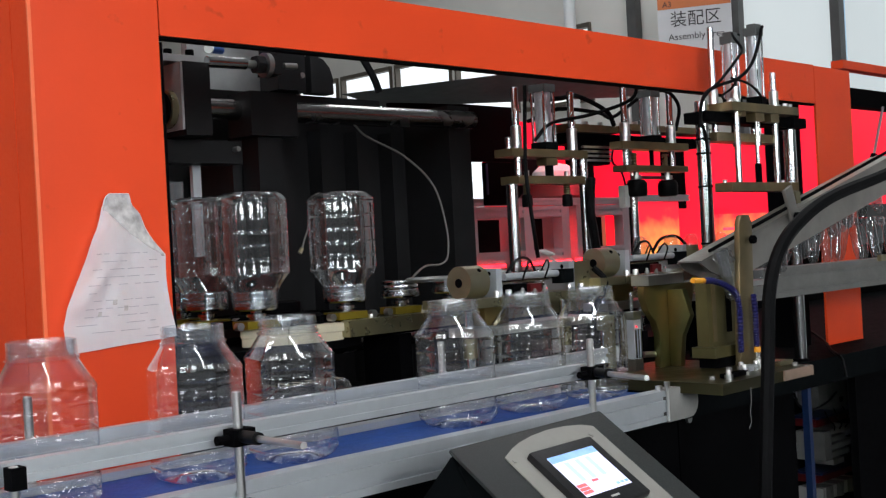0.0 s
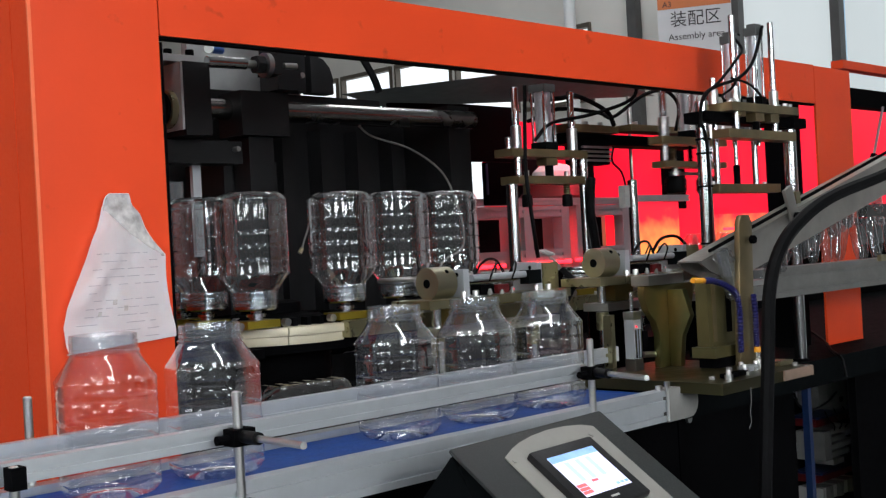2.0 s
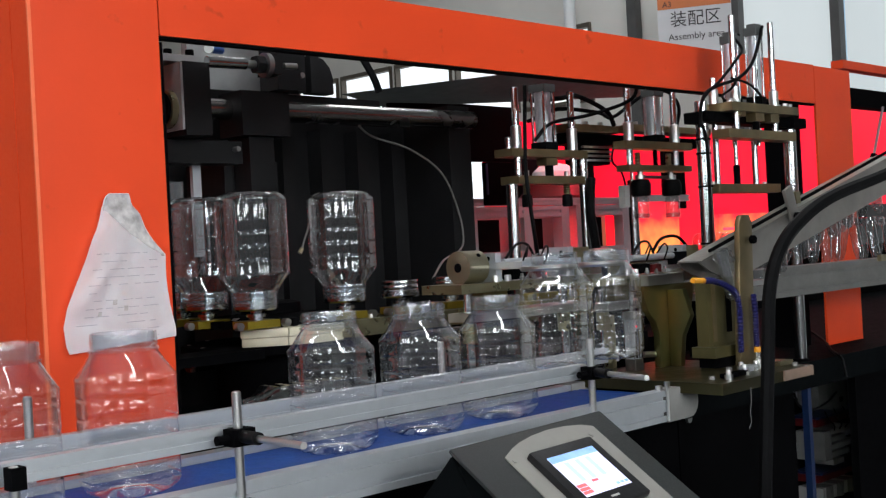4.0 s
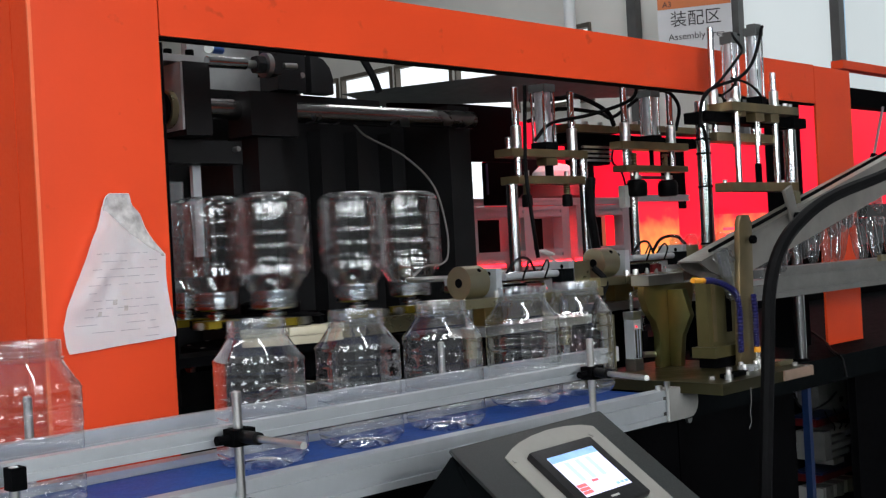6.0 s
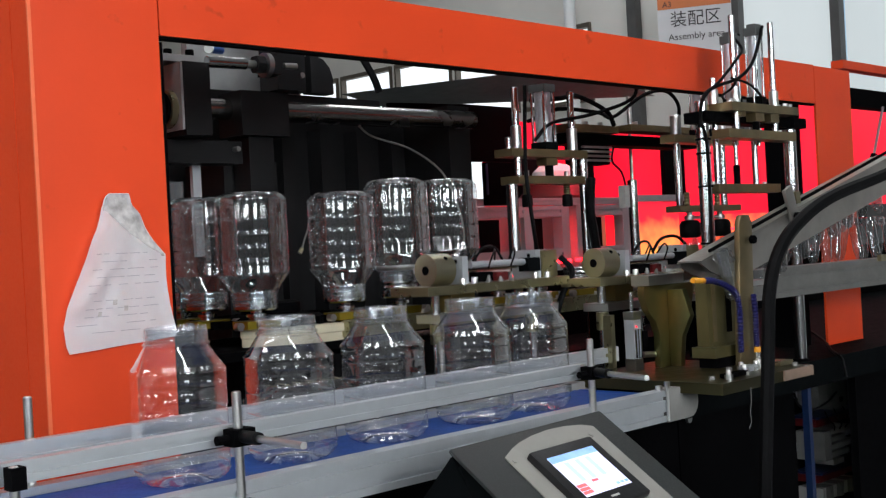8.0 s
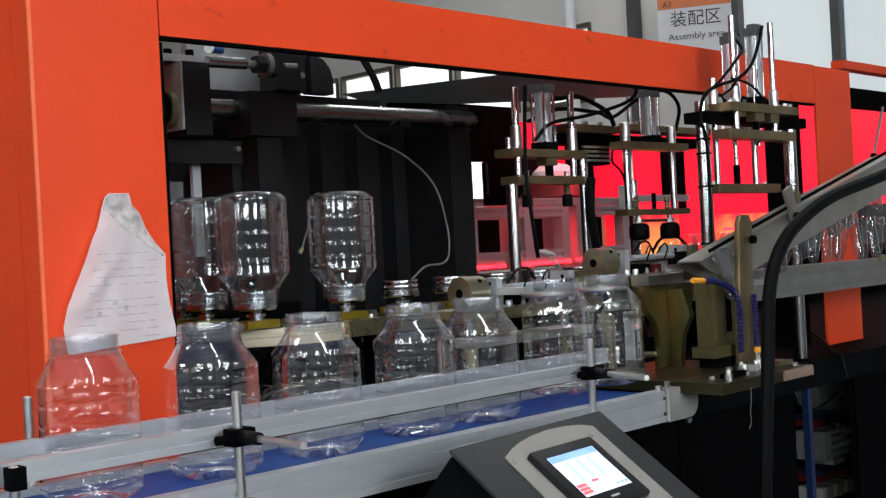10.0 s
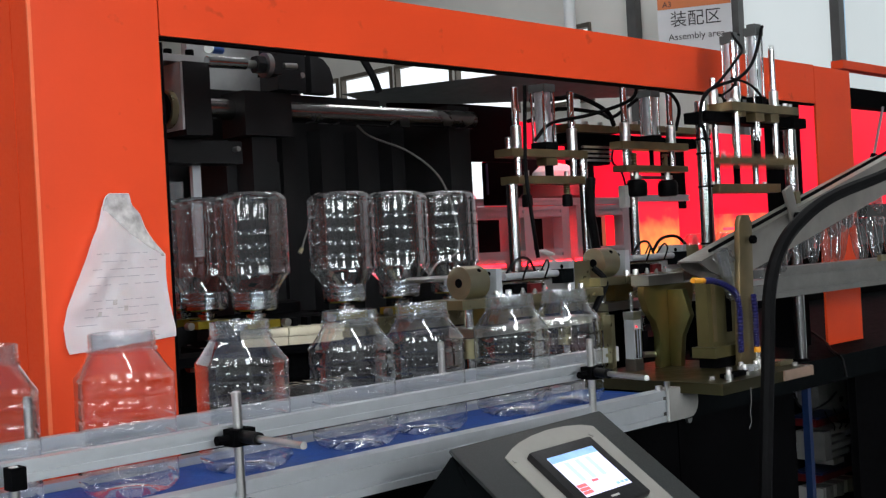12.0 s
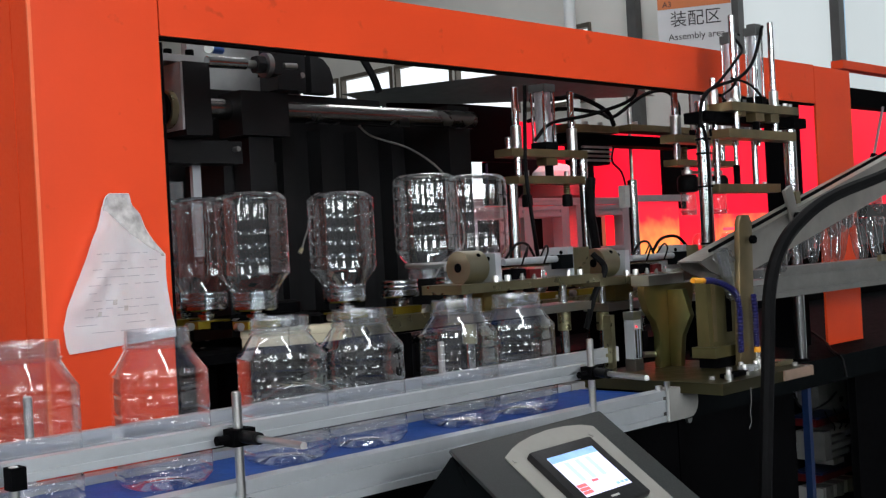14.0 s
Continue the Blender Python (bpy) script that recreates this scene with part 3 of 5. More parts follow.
def mould_press():
    m = thing("mould_press", (1.6, 2.0, BED), "black steel mould clamping press with chrome tie bars", "press")
    part("back_plate", box(1.30, 2.06, 2.14, 2.2, BED, 1.56), PRESS_BLACK, m, bevel=0.004)
    for x in (1.47, 1.58, 1.69, 1.80, 1.91):
        part("rib", box(x, x + 0.035, 2.09, 2.138, BED, 1.54), PRESS_BLACK, m, bevel=0.004)
    part("platen", box(2.0, 2.074, 1.98, 2.2, BED, 1.597), PRESS_BLACK, m, bevel=0.006)
    part("housing", box(1.150, 1.205, 1.80, 1.96, 1.48, 1.613), PRESS_BLACK, m, bevel=0.004)
    part("side_cover", box(1.144, 1.149, 1.802, 1.958, 1.49, 1.611), PLATE_LIT, m, bevel=0.004)
    part("top_cover", box(1.10, 1.205, 1.82, 1.98, 1.615, 1.628), PLATE_LIT, m, bevel=0.003)
    bolts([(1.15, 1.85, 1.628), (1.19, 1.84, 1.628), (1.15, 1.92, 1.628), (1.19, 1.93, 1.628)], 0.008, 0.014, m, BLACK)
    part("crank_bearing", cyl((1.143, 1.845, 1.53), (1.130, 1.845, 1.53), 0.036, seg=28), BRASS, m, "brass bearing ring", bevel=0.003)
    part("bearing_seal", cyl((1.1299, 1.845, 1.53), (1.124, 1.845, 1.53), 0.030, seg=24), BLACK, m)
    part("grease_ring", cyl((1.1239, 1.845, 1.53), (1.118, 1.845, 1.53), 0.009, seg=18), STEEL, m)
    part("pull_rod", cyl((1.2, 1.80, 1.615), (1.285, 1.80, 1.617), 0.0105), CHROME, m)
    part("rod_thread", cyl((1.285, 1.80, 1.617), (1.325, 1.80, 1.618), 0.008), STEEL, m)
    part("lock_nut", cyl((1.306, 1.80, 1.618), (1.3255, 1.80, 1.618), 0.0175, seg=6), PRESS_BLACK, m)
    part("washer", cyl((1.326, 1.80, 1.618), (1.337, 1.80, 1.618), 0.0235), STEEL, m)
    part("stop_block", box(1.338, 1.362, 1.785, 1.835, 1.60, 1.635), PRESS_BLACK, m, bevel=0.004)
    part("solenoid", cyl((1.235, 1.84, 1.648), (1.30, 1.90, 1.66), 0.008, seg=14), BELT, m, "blue solenoid")
    part("solenoid_ring", cyl((1.228, 1.834, 1.647), (1.235, 1.84, 1.648), 0.0085, seg=14), WALL_WHITE, m)
    part("stub", cyl((1.375, 1.80, 1.62), (1.405, 1.80, 1.621), 0.006), STEEL, m)
    part("column", box(1.405, 1.462, 1.86, 1.92, 1.585, 1.78), PRESS_BLACK, m, bevel=0.004)
    part("cam_cheek", prism([(1.545, 1.5945), (1.606, 1.5945), (1.606, 1.63), (1.598, 1.652), (1.582, 1.668), (1.560, 1.676), (1.545, 1.676)], "y", 1.93, 1.962), PRESS_BLACK, m, "black rounded cam cheek", bevel=0.003)
    part("cheek_bolt", cyl((1.512, 1.926, 1.628), (1.512, 1.916, 1.628), 0.006, seg=12), STEEL, m)
    part("spacer_bar", box(1.475, 1.53, 1.93, 1.96, 1.5945, 1.72), PRESS_BLACK, m, bevel=0.003)
    part("web_plate", box(1.30, 1.585, 2.02, 2.04, 1.56, 1.70), PLATE_LIT, m, bevel=0.004)
    part("arm", box(1.20, 1.768, 1.965, 2.0, 1.572, 1.594), PRESS_BLACK, m, bevel=0.004)
    part("air_hose", tube([(1.60, 1.95, 1.76), (1.66, 1.92, 1.70), (1.69, 1.90, 1.64), (1.70, 1.89, 1.60)], 0.0085), BLACK_RUBBER, m)
    part("tie_bar", cyl((1.21, 1.93, 1.548), (2.03, 1.93, 1.556), 0.021, seg=28), STEEL_DARK, m)
    part("lower_tie_bar", cyl((1.21, 1.93, 1.06), (2.03, 1.93, 1.06), 0.021, seg=24), STEEL_DARK, m)
    part("lower_beam", box(1.05, 1.31, 1.86, 1.92, 1.435, 1.478), PRESS_BLACK, m, bevel=0.004)
    part("stud", cyl((1.292, 1.859, 1.462), (1.292, 1.845, 1.462), 0.005, seg=10), STEEL, m)
    part("guide_strip", box(1.222, 1.240, 1.90, 1.91, 1.26, 1.4345), ALU, m, bevel=0.002)
    part("backing_strip", box(1.13, 1.16, 1.93, 1.94, 1.0, 1.45), DARKGREY, m)
    part("guard_sheet", box(1.06, 1.215, 1.925, 1.93, 1.20, 1.405), ACRYLIC, m, "clear acrylic guard sheet")
    # slide that opens and closes
    s = thing("mould_slide", (1.38, 1.93, 1.5), "black moving mould half sliding on the tie bar", "mould")
    part("slide_block", box(1.325, 1.440, 1.88, 1.96, 1.494, 1.582), PRESS_BLACK, s, bevel=0.006)
    part("slide_stem", box(1.352, 1.412, 1.90, 1.955, 1.30, 1.4935), PRESS_BLACK, s, bevel=0.004)
    part("mould_half", box(1.33, 1.43, 1.96, 2.10, BED + 0.1, 1.449), PRESS_BLACK, s, bevel=0.006)
    part("face_plate", box(1.432, 1.462, 1.96, 2.08, BED + 0.1, 1.449), PRESS_BLACK, s, bevel=0.003)
    return s


# light that falls on these grey plates is put into a paler base
PLATE_LIT = mat("lit_grey_plate", (0.36, 0.365, 0.365), 0.36, 0.3, scale=12, vary=0.2, bump=0.05)
STEEL_DARK = mat("oiled_steel", (0.36, 0.35, 0.345), 0.25, 1.0, scale=3, vary=0.05, bump=0.0)
SLIDE = mould_press()


def sensor_cable():
    c = thing("sensor_cable", (1.75, 1.97, 1.55), "grey sensor cable looping in front of the mould plate", "cable")
    part("sleeve", tube([(1.735, 2.02, 1.545), (1.755, 2.0, 1.515), (1.85, 1.98, 1.47), (1.93, 1.97, 1.40), (1.965, 1.97, 1.30), (1.955, 1.96, 1.235),
                         (1.90, 1.93, 1.215), (1.80, 1.88, 1.213), (1.70, 1.82, 1.19)], 0.0024), WIRE, c)
    part("end_wires", tube([(1.72, 2.0, 1.545), (1.745, 2.0, 1.552), (1.77, 2.0, 1.545)], 0.0022), WIRE, c)
    return c


CABLE = sensor_cable()


def mould_lead():
    """Short pale lead with a bare end beside the mould plate."""
    w = thing("sensor_lead", (1.62, 2.06, 1.27), "short pale sensor lead hanging beside the mould plate", "cable")
    part("lead", tube([(1.640, 2.088, 1.325), (1.628, 2.075, 1.310), (1.612, 2.07, 1.285), (1.606, 2.07, 1.268)], 0.0018, seg=6), WIRE, w)
    part("plug", cyl((1.606, 2.07, 1.268), (1.598, 2.07, 1.258), 0.0045, seg=8), BRASS, w)


mould_lead()

# ---- oven behind ----


def oven():
    o = thing("preform_oven", (3.0, 2.55, BED), "infrared preform oven with aluminium profile frame, glowing red", "oven")
    # these panels glow by themselves in place of the red light on them
    part("back_panel", box(3.02, 4.95, 2.80, 2.83, 1.36, 1.70), RED_LIT, o, "red-lit heater panel")
    part("back_panel", box(4.96, 6.4, 2.80, 2.83, 1.36, 1.88), RED_LIT, o, "red-lit heater panel")
    part("lower_panel", box(2.55, 3.44, 2.62, 2.64, 1.17, 1.36), PINK_WALL, o)
    part("lower_panel", box(3.442, 4.70, 2.62, 2.64, 1.0, 1.36), RED_LIT, o, "red-lit lower heater panel")
    part("lower_panel", box(4.702, 6.6, 2.62, 2.64, 1.0, 1.36), GREYPLATE, o, "grey lower panel")
    part("skirt", box(2.55, 6.4, 2.44, 2.46, BED, 1.168), BLACK, o)
    part("side_plate", box(2.62, 2.93, 2.86, 2.88, 1.36, 1.60), DARKGREY, o)
    # profile frame with posts and rails
    for x in (2.57, 2.83, 3.02, 3.10, 3.36):
        part("profile_post", box(x, x + 0.04, 2.48, 2.52, BED, 1.376), OVENALU, o, bevel=0.003)
    for z in (1.338, 1.195):
        for x0, x1 in ((2.611, 2.829), (2.871, 3.019), (3.141, 3.359)):
            part("profile_rail", extrusion(2.48, 2.52, z, z + 0.036, x0, x1), OVENALU, o)
    part("top_rail", extrusion(2.48, 2.52, 1.377, 1.40, 2.55, 3.42), OVENALU, o)
    for x0, x1 in ((2.65, 2.78), (2.90, 2.995), (3.17, 3.32)):
        part("lamp_box", box(x0, x1, 2.545, 2.60, 1.225, 1.335), DARKGREY, o, bevel=0.004)
    # upright glowing tubes take the place of red glints on preforms
    for x, z0, z1 in ((2.865, 1.19, 1.335), (3.065, 1.19, 1.335), (2.875, 1.24, 1.32)):
        part("lamp_tube", cyl((x, 2.53, z0), (x, 2.53, z1), 0.008, seg=12), RED_LAMP, o)
    for x0, x1, z in ((2.56, 2.72, 1.187), (2.80, 3.05, 1.187), (3.08, 3.2, 1.19)):
        part("lamp_tube", cyl((x0, 2.475, z), (x1, 2.475, z), 0.006, seg=10), RED_LAMP, o)
    part("dark_panel", box(3.0, 3.22, 2.74, 2.76, 1.41, 1.57), DARKGREY, o)
    part("air_duct", lathe([(0.02, 1.53), (0.05, 1.522), (0.075, 1.50), (0.08, 1.475), (0.078, 1.47)], (3.16, 2.62, 0), 28), WALL_WHITE, o, "white domed air duct")
    # red oven light on the cone is put in as its dark red colour
    part("duct_cone", lathe([(0.08, 1.469), (0.13, 1.41), (0.13, 1.402)], (3.16, 2.62, 0), 28), REDPLASTIC, o)
    # bright reflector box; the lamp light on its plate is put in as emission
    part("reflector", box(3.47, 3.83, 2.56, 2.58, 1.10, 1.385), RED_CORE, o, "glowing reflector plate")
    part("profile_rail", extrusion(2.52, 2.555, 1.386, 1.41, 3.45, 3.85), OVENALU, o)
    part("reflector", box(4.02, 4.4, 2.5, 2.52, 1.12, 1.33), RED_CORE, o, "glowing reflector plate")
    for i in range(5):
        part("lamp_tube", cyl((4.02, 2.48, 1.15 + i * 0.03), (4.35, 2.48, 1.15 + i * 0.03), 0.006, seg=8), RED_LAMP, o)
    part("cable", tube([(3.50, 2.46, 1.20), (3.56, 2.46, 1.245), (3.66, 2.46, 1.25), (3.74, 2.46, 1.2)], 0.006), BLACK_RUBBER, o)
    for x in (3.30, 3.90):
        part("dark_panel", box(x, x + 0.14, 2.66, 2.68, 1.36, 1.62), BLACK, o)


oven()


def machine_inside():
    """Dark drives that fill the back of the machine."""
    d = thing("drive_unit", (2.3, 2.5, BED), "black motor and drive housings in the machine", "drive")
    part("housing", box(2.11, 2.40, 2.3, 2.32, 1.37, 1.66), BLACK, d, bevel=0.006)
    part("housing", box(2.402, 2.60, 2.3, 2.32, 1.497, 1.66), BLACK, d, bevel=0.004)
    part("housing", box(2.472, 2.60, 2.3, 2.32, 1.37, 1.495), BLACK, d, bevel=0.004)
    part("edge_strip", box(2.466, 2.4715, 2.295, 2.30, 1.40, 1.49), BLUE, d, "blue edge strip")
    part("housing", box(2.11, 2.5, 2.45, 2.8, BED, 1.36), BLACK, d, bevel=0.01)
    part("motor", cyl((2.25, 2.30, 1.545), (2.25, 2.2, 1.545), 0.04, seg=24), BLACK, d)
    part("indicator", cyl((2.18, 2.298, 1.535), (2.18, 2.294, 1.535), 0.006, seg=10), LED_RED, d)
    part("rear_wall", box(0.72, 2.95, 3.2, 3.24, BED, 1.72), BLACK, d)


machine_inside()

# ---- press stations over the line ----


def air_cylinder(x, y, z0, z1, r, parent):
    """Round tube between square caps, held by four tie rods."""
    part("cylinder_tube", cyl((x, y, z0 + 0.018), (x, y, z1 - 0.018), r * 0.86, seg=28), ALU, parent, "aluminium cylinder tube")
    for a, b in ((z0, z0 + 0.018), (z1 - 0.018, z1)):
        part("cylinder_cap", box(x - r, x + r, y - r, y + r, a, b), DARKGREY if a == z0 else GREYPLATE, parent, bevel=0.002)
    for i in (-1, 1):
        for j in (-1, 1):
            part("tie_rod", cyl((x + i * r * 0.8, y + j * r * 0.8, z0 + 0.018), (x + i * r * 0.8, y + j * r * 0.8, z1 - 0.018), r * 0.15, seg=8), CHROME, parent)


def press_station():
    """Suction station with two spring cups."""
    s = thing("transfer_station", (2.1, 1.75, 1.2), "bronze plates on chrome rods with air cylinder and spring cups", "station")
    part("upper_plate", box(1.952, 2.2235, 1.735, 1.79, 1.450, 1.468), BRONZE, s, bevel=0.002)
    part("lower_plate", box(1.963, 2.203, 1.73, 1.785, 1.388, 1.406), BRONZE, s, bevel=0.002)
    for x in (1.985, 2.185):
        upright_rod(x, 1.75, 1.392, 1.61, 0.0085, s, CHROME)
        part("bush", lathe([(0.009, 1.468), (0.0125, 1.468), (0.0125, 1.52), (0.009, 1.522)], (x, 1.75, 0), 18), STEEL, s)
    upright_rod(1.955, 1.745, 1.0, 1.388, 0.0135, s, CHROME, "post")
    upright_rod(1.990, 1.778, 1.468, 1.498, 0.010, s, CHROME, "post")
    upright_rod(2.215, 1.745, 1.0, 1.449, 0.011, s, CHROME, "post")
    air_cylinder(2.097, 1.762, 1.4685, 1.622, 0.0225, s)
    part("joint_block", box(2.075, 2.115, 1.74, 1.77, 1.432, 1.4495), BRONZE, s, bevel=0.002)
    part("clevis", cyl((2.095, 1.75, 1.4315), (2.095, 1.75, 1.4065), 0.010, seg=12), BLACK, s)
    for x in (2.002, 2.146):
        part("cup_spring", lathe([(0.007 + 0.002 * (i % 2), 1.362 + i * 0.0026) for i in range(11)], (x, 1.742, 0), 14), BRASS, s)
        part("cup", lathe([(0.002, 1.335), (0.011, 1.335), (0.013, 1.34), (0.012, 1.362), (0.004, 1.366)], (x, 1.742, 0), 18), BLACK_RUBBER, s)
        bolts([(x, 1.74, 1.406)], 0.006, 0.012, s, STEEL)
    part("air_hose", tube([(2.0, 1.73, 1.61), (1.975, 1.715, 1.50), (1.955, 1.70, 1.40), (1.958, 1.69, 1.29), (1.98, 1.70, 1.22)], 0.0045), BLACK_RUBBER, s)
    part("air_hose", tube([(2.2, 1.71, 1.40), (2.19, 1.71, 1.33), (2.20, 1.71, 1.27), (2.21, 1.71, 1.2)], 0.011), BLACK_RUBBER, s)
    part("base", box(1.93, 2.28, 1.70, 1.80, 0.95, 1.0), BLACK, s, bevel=0.003)


press_station()


def hose_run(name, points, r, label):
    h = thing(name, points[0], label, "hose")
    part("hose", tube(points, r), BLACK_RUBBER, h)
    return h


def pick_station():
    """Carrier that reaches forward, lowers two rubber grippers and goes back."""
    g = thing("station_bridge", (2.45, 1.8, 1.53), "bronze bridge plates carrying the sliding pick head", "bridge")
    part("bridge_plate", box(2.235, 2.44, 1.80, 1.88, 1.523, 1.542), BRONZE, g, bevel=0.002)
    part("bridge_plate", box(2.455, 2.83, 1.77, 1.83, 1.528, 1.545), BRONZE, g, bevel=0.002)
    part("slide_rail", box(2.25, 2.83, 1.82, 1.88, 1.495, 1.522), BLACK, g, bevel=0.003)
    part("valve", box(2.26, 2.37, 1.78, 1.82, 1.44, 1.49), DARKGREY, g, bevel=0.003)
    for i in range(4):
        part("fin", box(2.255, 2.372, 1.772, 1.779, 1.447 + i * 0.011, 1.452 + i * 0.011), STEEL, g)
    part("sensor", box(2.372, 2.392, 1.74, 1.76, 1.33, 1.385), GREYPLASTIC, g, "grey sensor body", bevel=0.003)
    part("wire", tube([(2.39, 1.75, 1.385), (2.375, 1.75, 1.42), (2.34, 1.75, 1.445), (2.36, 1.76, 1.48)], 0.0025), BLACK_RUBBER, g)
    bolts([(2.28, 1.82, 1.542), (2.33, 1.82, 1.542), (2.39, 1.82, 1.542), (2.5, 1.79, 1.545)], 0.007, 0.01, g, STEEL)
    upright_rod(2.425, 1.755, 1.0, 1.40, 0.0125, g, CHROME, "post")
    upright_rod(2.83, 1.79, 1.0, 1.527, 0.0125, g, CHROME, "post")
    part("base", box(2.38, 2.88, 1.73, 1.85, 0.95, 1.0), BLACK, g, bevel=0.003)
    part("chain_bed", box(2.36, 3.3, 1.70, 1.76, 1.150, 1.1895), BLACK, g, bevel=0.002)
    part("waiting_bed", box(2.38, 3.2, 1.555, 1.605, 1.150, 1.1895), BLACK, g, bevel=0.002)
    # sliding head
    s = thing("pick_head", (2.5, 1.75, 1.48), "bronze pick head with two black rubber grippers", "pick head")
    part("carrier_plate", box(2.335, 2.624, 1.712, 1.752, 1.474, 1.493), BRONZE, s, bevel=0.002)
    air_cylinder(2.487, 1.735, 1.4935, 1.628, 0.0205, s)
    for x in (2.375, 2.575):
        part("bush", lathe([(0.009, 1.493), (0.013, 1.493), (0.013, 1.54), (0.009, 1.542)], (x, 1.733, 0), 18), STEEL, s)
    lift = part("lift_plate", box(2.338, 2.612, 1.708, 1.748, 1.418, 1.433), BRONZE, s, bevel=0.002)
    for x in (2.375, 2.575):
        upright_rod(x, 1.733, 1.425, 1.633, 0.0085, lift, CHROME)
    for x in (2.410, 2.545):
        part("rubber_gripper", lathe([(0.002, 1.355), (0.022, 1.356), (0.026, 1.362), (0.026, 1.388), (0.020, 1.397), (0.004, 1.399)], (x, 1.73, 0), 22), BLACK_RUBBER, lift)
        part("neck_nut", lathe([(0.003, 1.399), (0.013, 1.399), (0.013, 1.409), (0.007, 1.410), (0.007, 1.418)], (x, 1.73, 0), 14), STEEL, lift)
        part("spring", lathe([(0.006 + 0.002 * (i % 2), 1.434 + i * 0.004) for i in range(9)], (x, 1.735, 0), 12), BRASS, lift)
    part("cross_link", cyl((2.42, 1.73, 1.404), (2.535, 1.73, 1.404), 0.004, seg=8), STEEL, lift)
    part("cylinder_rod", cyl((2.487, 1.735, 1.433), (2.487, 1.735, 1.475), 0.006, seg=10), BLACK, lift)
    return s, lift


PICK, PICK_LIFT = pick_station()
hose_run("air_hose", [(2.10, 1.80, 1.59), (2.2, 1.79, 1.60), (2.3, 1.82, 1.615), (2.39, 1.80, 1.58), (2.41, 1.79, 1.54)], 0.006, "black rubber air hose looping between the stations")
hose_run("air_hose", [(2.12, 1.83, 1.545), (2.2, 1.80, 1.575), (2.33, 1.78, 1.57), (2.42, 1.80, 1.565), (2.5, 1.76, 1.62), (2.56, 1.73, 1.63), (2.60, 1.72, 1.59), (2.61, 1.74, 1.53)], 0.005, "black rubber air hose to the pick head")
hose_run("air_hose", [(2.25, 1.60, 1.63), (2.255, 1.62, 1.58), (2.20, 1.70, 1.55), (2.10, 1.74, 1.53), (2.06, 1.76, 1.49)], 0.0045, "thin black air hose beside the cylinder")


def loader_station():
    """Front station: fixed head plate on two posts, with two presses that alternate."""
    s = thing("loader_station", (2.31, 1.35, BED), "bronze head plate on two chrome posts with air cylinders", "station")
    for x in (2.125, 2.492):
        upright_rod(x, 1.35, BED, 1.533 if x < 2.3 else 1.508, 0.0145, s, CHROME, "post")
        part("clamp", box(x - 0.026, x + 0.03, 1.322, 1.378, 1.486, 1.509), BLACK, s, bevel=0.003)
        part("base_flange", cyl((x, 1.35, BED), (x, 1.35, BED + 0.006), 0.02), BLACK, s)
    part("head_plate", box(2.160, 2.442, 1.297, 1.382, 1.510, 1.528), BRONZE, s, bevel=0.002)
    part("clamp_bar", box(2.156, 2.462, 1.33, 1.37, 1.488, 1.5095), BLACK, s, bevel=0.003)
    for x0, x1, drop in ((2.205, 2.222, 0.010), (2.262, 2.298, 0.018), (2.326, 2.362, 0.018)):
        part("stop_block", box(x0, x1, 1.302, 1.326, 1.5095 - drop, 1.5095), BRONZE, s, bevel=0.0015)
    for x, y in ((2.192, 1.303), (2.392, 1.303)):
        part("hex_nut", cyl((x, y, 1.528), (x, y, 1.535), 0.0065, seg=6), STEEL, s)
    for x, y, top in ((2.267, 1.36, 1.685), (2.296, 1.318, 1.698)):
        air_cylinder(x, y, 1.5285, top, 0.0155, s)
        part("port_block", box(x - 0.010, x + 0.018, y - 0.010, y + 0.010, top, top + 0.008), GREYPLATE, s, bevel=0.002)
        part("fitting", cyl((x + 0.018, y, top + 0.004), (x + 0.034, y - 0.004, top + 0.005), 0.0035, seg=10), BLACK, s)
        part("piston_rod", cyl((x, y, 1.44), (x, y, 1.51), 0.005, seg=12), CHROME, s)
    for x, y in ((2.203, 1.315), (2.365, 1.315), (2.190, 1.36), (2.349, 1.36)):
        part("bush", lathe([(0.0072, 1.528), (0.0105, 1.528), (0.0105, 1.562), (0.0072, 1.564)], (x, y, 0), 18), STEEL, s)
    bolts([(2.172, 1.31, 1.528), (2.23, 1.372, 1.528), (2.40, 1.325, 1.528), (2.43, 1.36, 1.528), (2.425, 1.31, 1.528)], 0.006, 0.008, s, STEEL)
    for z in (1.45, 1.42, 1.35, 1.23):
        part("cable_tie", lathe([(0.0150, z), (0.0165, z), (0.0165, z + 0.004), (0.015, z + 0.004)], (2.125, 1.35, 0), 18), BLACK, s)
    made = []
    for x0, x1, xa, xb, y in ((2.125, 2.405, 2.203, 2.365, 1.315), (2.150, 2.405, 2.190, 2.349, 1.36)):
        f = thing("press_head", ((xa + xb) / 2, y, 1.34), "bronze press plate hanging on two chrome guide rods", "press head", "press heads of the loader")
        part("press_plate", box(x0, x1, y - 0.029, y + 0.012, 1.338, 1.357), BRONZE, f, bevel=0.002)
        for x in (xa, xb):
            upright_rod(x, y, 1.345, 1.605 if y < 1.34 else 1.588, 0.0068, f, CHROME)
        part("coupling", cyl(((xa + xb) / 2, y, 1.357), ((xa + xb) / 2, y, 1.40), 0.0075, seg=14), BLACK, f)
        part("coupling_rod", cyl(((xa + xb) / 2, y, 1.40), ((xa + xb) / 2, y, 1.50), 0.0045, seg=12), CHROME, f)
        bolts([(x0 + 0.02, y, 1.357), (x1 - 0.02, y, 1.357)], 0.005, 0.007, f, STEEL)
        made.append(f)
